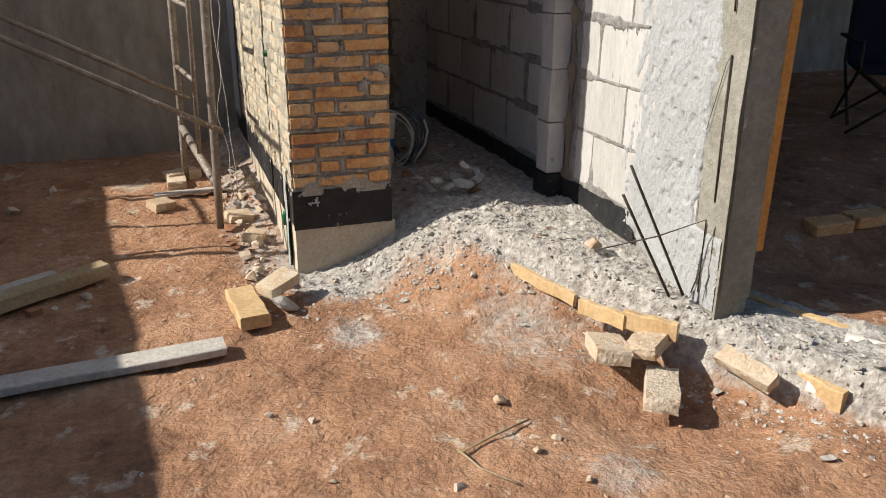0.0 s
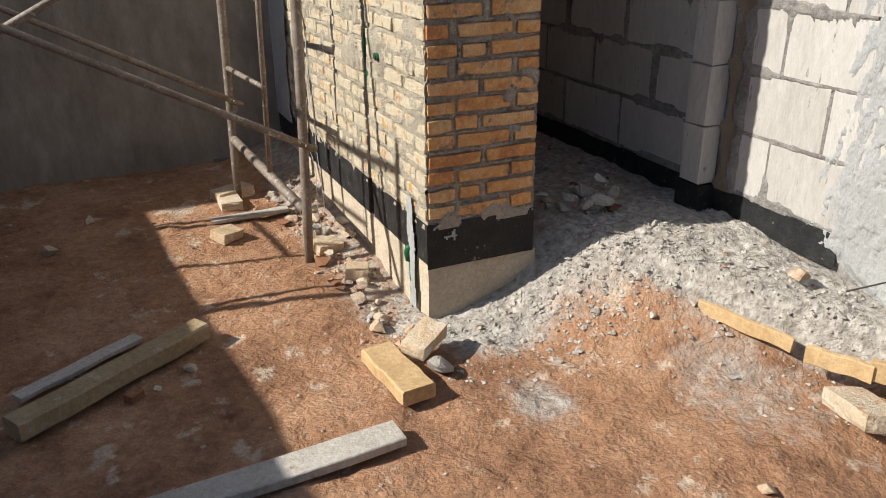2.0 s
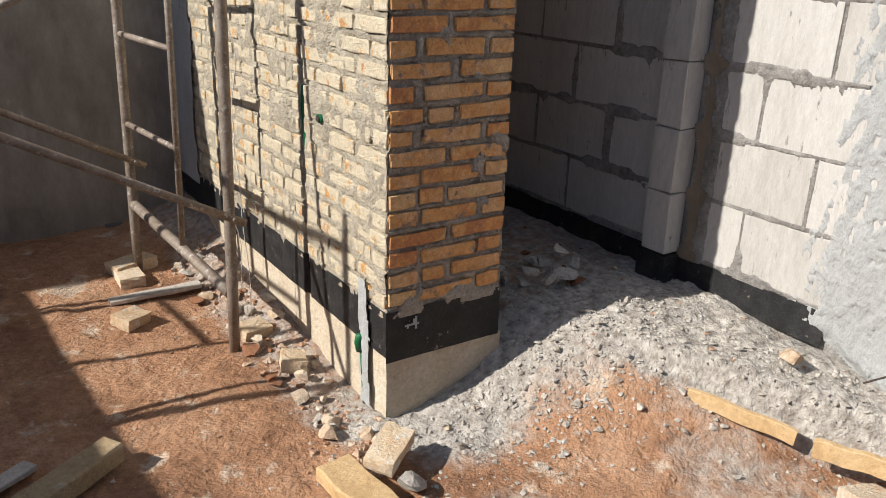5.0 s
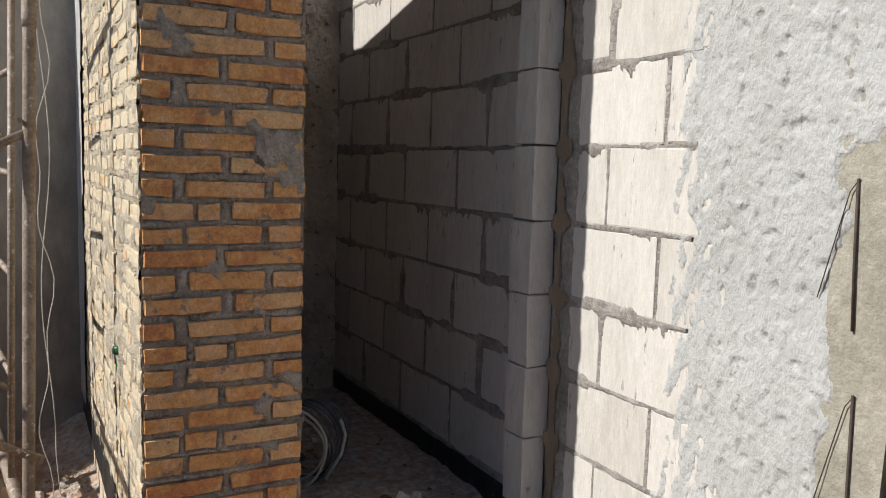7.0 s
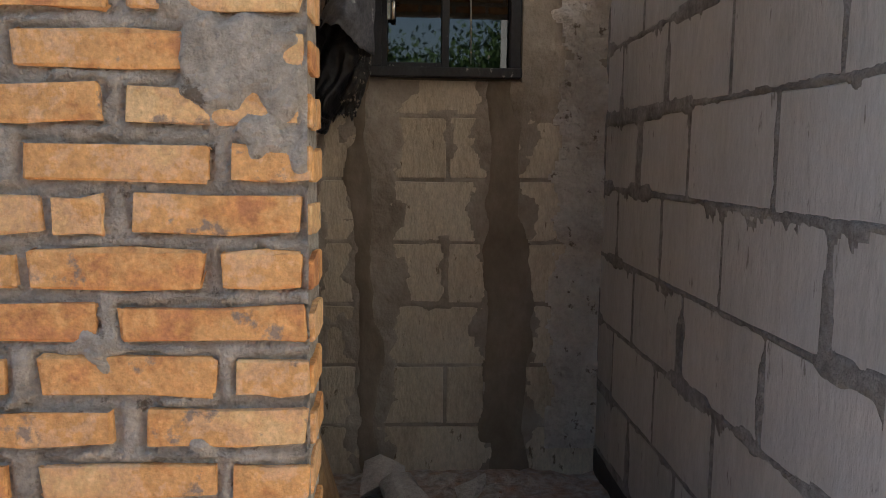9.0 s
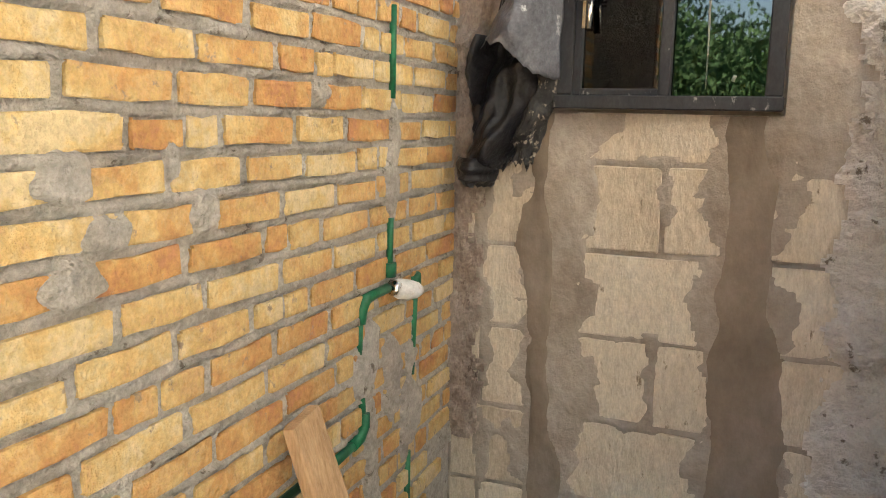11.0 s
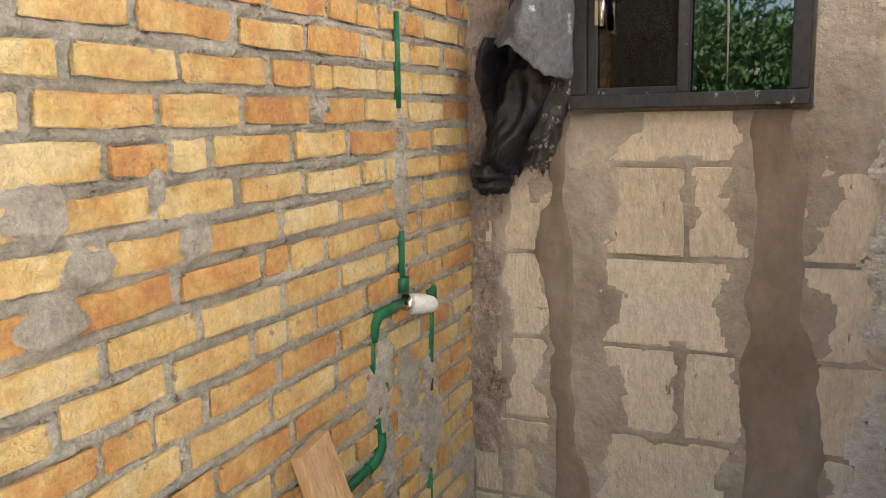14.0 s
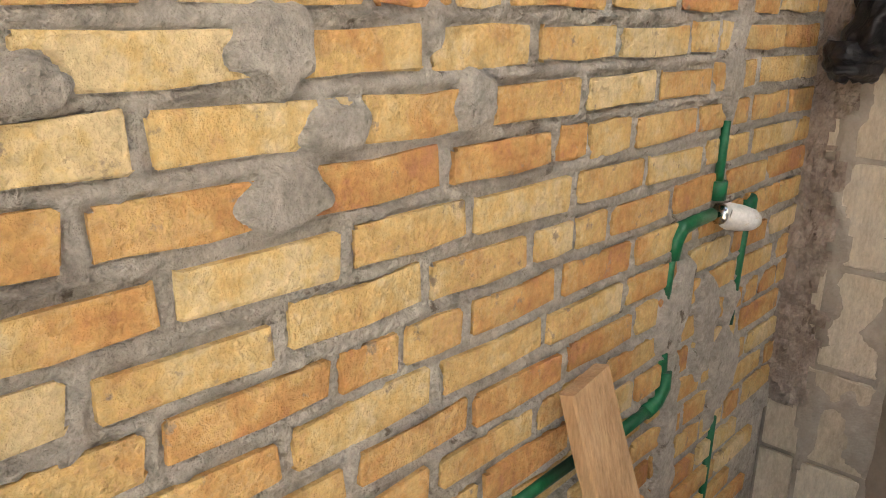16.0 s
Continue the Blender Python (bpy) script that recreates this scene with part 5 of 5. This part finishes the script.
M_PEBBLE = mat("pebbles", [(0.26, 0.13, 0.075), (0.38, 0.22, 0.14), (0.46, 0.33, 0.23), (0.58, 0.50, 0.42)], 10, 0.95, 0.0, 90, "island")
M_CRUMB = mat("cement_crumbs", [(0.28, 0.25, 0.215), (0.42, 0.385, 0.34), (0.56, 0.525, 0.475)], 10, 0.95, 0.0, 90, "island")
crumbs("pebbles", "small reddish pebbles scattered on trodden earth", 2300, 9, lambda r, i: (r.uniform(-1.6, 2.3), r.uniform(1.2, 5.6)), M_PEBBLE, 0.002, 0.012)
crumbs("pebbles", "brick grit along the foot of the brick wall", 900, 10, lambda r, i: (r.gauss(0.50, 0.09), r.uniform(3.4, 5.4)), M_PEBBLE, 0.004, 0.02)
crumbs("cement_crumbs", "grey cement crumbs on the spill heap", 3800, 11, lambda r, i: (r.gauss(1.25, 0.36), r.gauss(3.44, 0.20)), M_CRUMB, 0.0028, 0.013)
crumbs("cement_crumbs", "grey cement crumbs on the footing strip", 2600, 12, on_strip, M_CRUMB, 0.0028, 0.013)


# ---- shaded yard on the right ----
def build_chair():
    c = tagged(new("camping_chair"), "folding camping chair with navy fabric and black frame", "chair")
    part("seat", box(-0.26, 0.26, -0.24, 0.24, 0.40, 0.42, 0.008), M_DARK_FABRIC, c)
    bm = box(-0.27, 0.27, 0.22, 0.24, 0.42, 0.92, 0.008)
    for v in bm.verts:
        v.co.y += (v.co.z - 0.42) * 0.25
    part("backrest", bm, M_DARK_FABRIC, c)
    for sx in (-1, 1):
        part("leg", tube([(sx * 0.30, -0.26, 0.0), (sx * -0.26, -0.24, 0.42)], 0.011, 8), M_REBAR, c)
        part("leg", tube([(sx * 0.30, 0.28, 0.0), (sx * -0.26, 0.24, 0.42)], 0.011, 8), M_REBAR, c)
        part("leg", tube([(sx * 0.30, 0.28, 0.0), (sx * 0.28, -0.26, 0.44), (sx * 0.29, -0.28, 0.62)], 0.011, 8), M_REBAR, c)
        part("back_post", tube([(sx * 0.28, -0.2, 0.05), (sx * 0.28, 0.24, 0.42), (sx * 0.27, 0.36, 0.92)], 0.011, 8), M_REBAR, c)
        part("armrest", box(sx * 0.30 - 0.035, sx * 0.30 + 0.035, -0.28, 0.30, 0.60, 0.62, 0.006), M_DARK_FABRIC, c)
    return c


chair = build_chair()
chair.matrix_world = pose(4.95, 4.25, gh(4.95, 4.25), 0, 0, -35)
kerb = tagged(new("brick_kerb"), "low brick edging set in red earth", "kerb")
for i in range(5):
    bm = box(-0.11, 0.11, -0.055, 0.055, 0, 0.06, 0.006, jitter=0.005, seed=i)
    b = part("brick", bm, M_BRICK_PIER, kerb)
    b.matrix_basis = pose(3.03 + 0.235 * i, 2.78 - 0.01 * i, gh(3.0 + 0.235 * i, 2.78) - 0.012, 4, 0, -4 + 3 * (i % 2))
bm = box(2.30, 2.90, 2.74, 3.15, 0.0, 0.13, 0.02, jitter=0.012, seed=5)
bmesh.ops.subdivide_edges(bm, edges=list(bm.edges), cuts=6, use_grid_fill=True)
for v in bm.verts:
    v.co += Vector((0.02 * fbm(v.co.x, v.co.y, v.co.z, 7), 0.02 * fbm(v.co.y, v.co.z, v.co.x, 7), 0.025 * fbm(v.co.x, v.co.y, 3, 8)))
tagged(link_bm("footing_slab", bm, M_CONCRETE), "rough raw concrete footing beside the corner post", "footing", kind="structure")
# pale board set in place of a sunlit strip of floor
sl = tagged(new("sun_strip_board"), "pale board set where the sunlit floor strip lies", "plank")
part("board", box(4.9, 6.4, 6.1, 6.35, 0.05, 0.09, 0.004), M_WOOD, sl)


# ---- across the yard, seen only as reflections in the window ----
M_LEAF = mat("foliage", [(0.03, 0.07, 0.02), (0.06, 0.12, 0.03), (0.10, 0.17, 0.05)], 3, 0.7, 0.0, 40, "island")
M_BARK = mat("bark", [(0.08, 0.06, 0.04), (0.15, 0.115, 0.08)], 8, 0.9, 0.5, 40)


def tree(x, y, h, seed):
    t = tagged(new("tree"), "broad green leafy tree across the yard", "tree", "trees across the yard")
    t.matrix_world = pose(x, y, gh(x, y))
    r = random.Random(seed)
    bm = tube([(0, 0, -0.1), (0.05, 0, h * 0.3), (0.0, 0.1, h * 0.6)], [0.16, 0.12, 0.07], 10)
    tips = []
    for i in range(8):
        a = i * 0.8 + r.uniform(-0.2, 0.2)
        tip = Vector((math.cos(a) * h * r.uniform(0.2, 0.36), math.sin(a) * h * r.uniform(0.2, 0.36), h * r.uniform(0.25, 0.92)))
        tube([(0, 0.05, h * r.uniform(0.25, 0.5)), tuple(tip * 0.6 + Vector((0, 0, h * 0.12))), tuple(tip)], [0.05, 0.03, 0.012], 6, bm=bm)
        tips.append(tip)
    part("trunk", bm, M_BARK, t)
    vs, fs = [], []
    for i in range(15000):
        c = r.choice(tips)
        p = c + Vector((r.gauss(0, 0.13), r.gauss(0, 0.13), r.gauss(0, 0.11))) * h
        if p.z < 0.4:
            continue
        q = Euler((r.uniform(0, 6), r.uniform(0, 6), r.uniform(0, 6))).to_matrix()
        s = r.uniform(0.045, 0.085)
        b = len(vs)
        vs += [tuple(p + q @ Vector(k) * s) for k in ((-1, 0, 0), (0, -0.45, 0.1), (1, 0, 0), (0, 0.45, 0.1))]
        fs.append((b, b + 1, b + 2, b + 3))
    me = bpy.data.meshes.new("crown")
    me.from_pydata(vs, [], fs)
    me.materials.append(M_LEAF)
    ob = new("crown", me)
    ob.parent = t


for i, (x, y) in enumerate(((-3.0, -6.0), (-0.5, -6.6), (2.0, -6.2), (4.4, -6.8), (6.8, -6.2))):
    tree(x, y, 3.7 + 0.3 * (i % 2), i + 1)
redwall = tagged(new("wall_red"), "low red earth-coloured wall across the yard", "wall", kind="structure")
part("wall_core", box(-8, 12, -8.2, -8.0, -0.2, 1.75), M_SOIL_LUMP, redwall)


# ---- bricks and blocks, piece by piece ----
BRICKS = piece_meshes("brick", M_BRICK, 12)
ENDS = piece_meshes("brick", M_BRICK_PIER, 12, rw=0.2, chip=0.2)
# yard bricks, in the copy coloured paler for sunlight
SUN_SMEARED = piece_meshes("brick", M_BRICK_SMEAR_SUN, 12)
BLOCKS = piece_meshes("block", M_BLOCK, 6, us=(0, 0.01, 0.35, 0.7, 0.99, 1), ws=(0, 0.02, 0.98, 1), ru=0.010, rw=0.016, chip=0.10)
TANS = piece_meshes("block", M_BLOCK_WARM, 6, us=(0, 0.01, 0.35, 0.7, 0.99, 1), ws=(0, 0.02, 0.98, 1), ru=0.010, rw=0.016, chip=0.10)


def wobble(r, k=1.0):
    return r.uniform(-0.008, 0.008) * k


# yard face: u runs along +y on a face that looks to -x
yard = Courses("brick", SUN_SMEARED, M_BRICK_SMEAR_SUN_REST, wall_yard, Matrix(((0, -1, 0, X_OUT), (1, 0, 0, 0), (0, 0, 1, 0), (0, 0, 0, 1))))
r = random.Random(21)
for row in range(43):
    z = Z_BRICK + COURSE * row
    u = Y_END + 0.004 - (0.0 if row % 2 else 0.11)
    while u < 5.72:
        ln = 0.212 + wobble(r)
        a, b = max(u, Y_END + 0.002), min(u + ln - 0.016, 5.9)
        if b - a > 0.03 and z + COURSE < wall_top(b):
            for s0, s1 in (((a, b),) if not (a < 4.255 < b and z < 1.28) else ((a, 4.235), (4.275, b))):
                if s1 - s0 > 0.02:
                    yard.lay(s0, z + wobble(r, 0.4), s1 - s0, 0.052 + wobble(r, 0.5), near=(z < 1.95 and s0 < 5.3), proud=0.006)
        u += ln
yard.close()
sheet("mortar", lambda u, v, h: (X_OUT - 0.002 - h, u, v), Y_END, 5.95, 2.2, 3.3, 0.03, yard_mortar, M_MORTAR_PALE, wall_yard)
sheet("mortar", lambda u, v, h: (X_OUT - 0.002 - h, u, v), Y_END, 5.7, 0.40, 2.2, 0.0082, lambda u, v: yard_mortar(u, v) - 0.7 * yard.crevice(u, v), M_MORTAR_PALE, wall_yard)

# end face of the pier: u runs along +x on a face that looks to -y
pierc = Courses("brick", ENDS, M_BRICK_PIER_REST, pier, Matrix(((1, 0, 0, 0), (0, -1, 0, Y_END), (0, 0, 1, 0), (0, 0, 0, 1))))
for row in range(46):
    z = Z_BRICK + 0.005 + COURSE * row
    if row % 2:
        m = 0.225 + r.uniform(-0.02, 0.02)
        cuts = ((0.003, m), (m + 0.012 + r.uniform(0, 0.02), 0.467))
        if r.random() < 0.3:
            k = r.uniform(0.08, 0.15)
            cuts = ((0.003, k), (k + 0.018, m)) + cuts[1:]
    else:
        cuts = ((0.002, 0.095 + r.uniform(-0.015, 0.02)), (0.122 + wobble(r, 0.6), 0.352 + wobble(r, 0.6)), (0.369 + wobble(r, 0.5), 0.468))
    for a, b in cuts:
        pierc.lay(X_OUT + a + (wobble(r) if a > 0.01 else 0), z + wobble(r, 0.3), b - a + wobble(r, 0.3), 0.0555 + wobble(r, 0.5), proud=0.008)
pierc.close()
sheet("mortar", lambda u, v, h: (u, Y_END - h, v), X_OUT, PX1, 0.40, 2.5, 0.0056, lambda u, v: max(pierc.bedded(u, v, mortar_face(u, v)), -0.004 + 0.016 * smooth01(0.16, 0.26, fbm(u, v, 6.1, 5.0))), M_MORTAR, pier)
sheet("mortar", lambda u, v, h: (u, Y_END - h, v), X_OUT, PX1, 2.5, 3.7, 0.03, mortar_face, M_MORTAR, pier)
# right flank of the pier
flank = Courses("brick", ENDS, M_BRICK_PIER_REST, pier, Matrix(((0, 1, 0, PX1), (1, 0, 0, 0), (0, 0, 1, 0), (0, 0, 0, 1))))
for row in range(46):
    flank.lay(Y_END + 0.004, Z_BRICK + 0.005 + COURSE * row, 0.105, 0.047, near=row < 30, proud=0.005)
flank.close()

# room face: u runs along +y on a face that looks to +x
rooms = Courses("brick", BRICKS, M_BRICK_REST, wall_room, Matrix(((0, 1, 0, X_IN), (1, 0, 0, 0), (0, 0, 1, 0), (0, 0, 0, 1))))
for row in range(-14, 16):
    z0 = 1.9035 + 0.0668 * row - 0.050
    u = 4.50 - 4 * 0.212 + 0.016 if row % 2 == 0 else 4.60 - 5 * 0.212 + 0.016
    while u < 5.73:
        ln = 0.212 + wobble(r, 2.6)
        a, b = max(u, Y_END + 0.125), min(u + ln - 0.010 - 0.010 * r.random(), 5.735)
        if b - a > 0.03:
            pieces = [(a, b)]
            if r.random() < 0.14:
                m = a + (b - a) * r.uniform(0.35, 0.65)
                pieces = [(a, m - 0.006), (m + 0.006, b)]
            for a2, b2 in pieces:
                rooms.lay(a2, z0 - 0.001 + wobble(r, 0.3), b2 - a2, 0.0535 + wobble(r, 0.4), near=(u > 4.0), proud=0.0048)
        u += ln
for row in list(range(-24, -14)) + list(range(16, 20)):
    u = 3.76 + (0.1 if row % 2 else 0)
    while u < 5.5:
        rooms.lay(u, 1.9035 + 0.0668 * row - 0.05, 0.197, 0.05, near=False)
        u += 0.212
rooms.close()
sheet("mortar", lambda u, v, h: (X_IN + h, u, v), 4.0, Y_FAR, 0.85, 2.80, 0.0054, lambda u, v: max(room_patch(u, v), rooms.bedded(u, v, mortar_face(u, v))), M_MORTAR, wall_room)

# brickwork over the opening into the room: u runs along +x on a face that looks to +y
wall_over = tagged(new("wall_over_opening"), "shaded brickwork bridging the opening into the room", "wall", kind="structure")
part("wall_core", box(PX1 + 0.004, X_BLK - 0.02, Y_END + 0.012, Y_END + 0.115, 2.46, 2.83), M_MORTAR, wall_over)
over = Courses("brick", ENDS, M_BRICK_PIER_REST, wall_over, Matrix(((1, 0, 0, 0), (0, 1, 0, Y_END + 0.118), (0, 0, 1, 0), (0, 0, 0, 1))))
for row in range(5):
    for k in range(5):
        a, b = max(PX1 + 0.01, PX1 - 0.1 * (row % 2) + 0.212 * k), min(X_BLK - 0.025, PX1 - 0.1 * (row % 2) + 0.212 * k + 0.196)
        if b - a > 0.04:
            over.lay(a, 2.475 + COURSE * row, b - a, 0.05)
over.close()

# right wall: u runs along +y on a face that looks to -x
blocks = Courses("block", BLOCKS, M_BLOCK, wall_block, Matrix(((0, -1, 0, X_BLK), (1, 0, 0, 0), (0, 0, 1, 0), (0, 0, 0, 1))))
for row in range(12):
    z = 0.413 + 0.262 * row
    cuts = BLOCK_CUTS[row % 2]
    for a, b in zip(cuts, cuts[1:]):
        if abs(a - 3.51) < 0.001:
            continue
        blocks.lay(a + 0.005, z + 0.005, b - a - 0.010 + wobble(r, 0.2), 0.253, proud=0.006)
    # pilaster pieces, two faces each
    m = pose(1.922, 3.556, z + 0.006)
    bm = box(0, 0.098, 0, 0.128, 0, 0.256, 0.003, jitter=0.004, seed=row)
    ob = part("pilaster_block", bm, M_BLOCK, wall_block)
    ob.matrix_basis = m
blocks.close()

# far wall: u runs along +x on a face that looks to -y
fars = Courses("block", TANS, M_BLOCK_WARM, wall_far, Matrix(((1, 0, 0, 0), (0, -1, 0, Y_FAR), (0, 0, 1, 0), (0, 0, 0, 1))))
for row in range(11):
    z = 0.247 + 0.2475 * row
    cuts = [0.80, 0.895, 1.40, 1.90, 2.02] if row % 2 else [0.80, 1.15, 1.65, 2.02]
    for a, b in zip(cuts, cuts[1:]):
        if z + 0.24 > WZ0 and z < WZ1 and b > WX0 and a < WX1:
            for c, d in ((a, min(b, WX0 - 0.005)), (max(a, WX1 + 0.005), b)):
                if d - c > 0.05:
                    fars.lay(c + 0.006, z + 0.006, d - c - 0.012, 0.236, proud=0.006)
            if z < WZ0 - 0.06:
                c, d = max(a, WX0), min(b, WX1)
                if d - c > 0.05:
                    fars.lay(c + 0.006, z + 0.006, d - c - 0.012, WZ0 - z - 0.014, proud=0.006)
            continue
        fars.lay(a + 0.006, z + 0.006, b - a - 0.012, 0.236, proud=0.006)
fars.close()
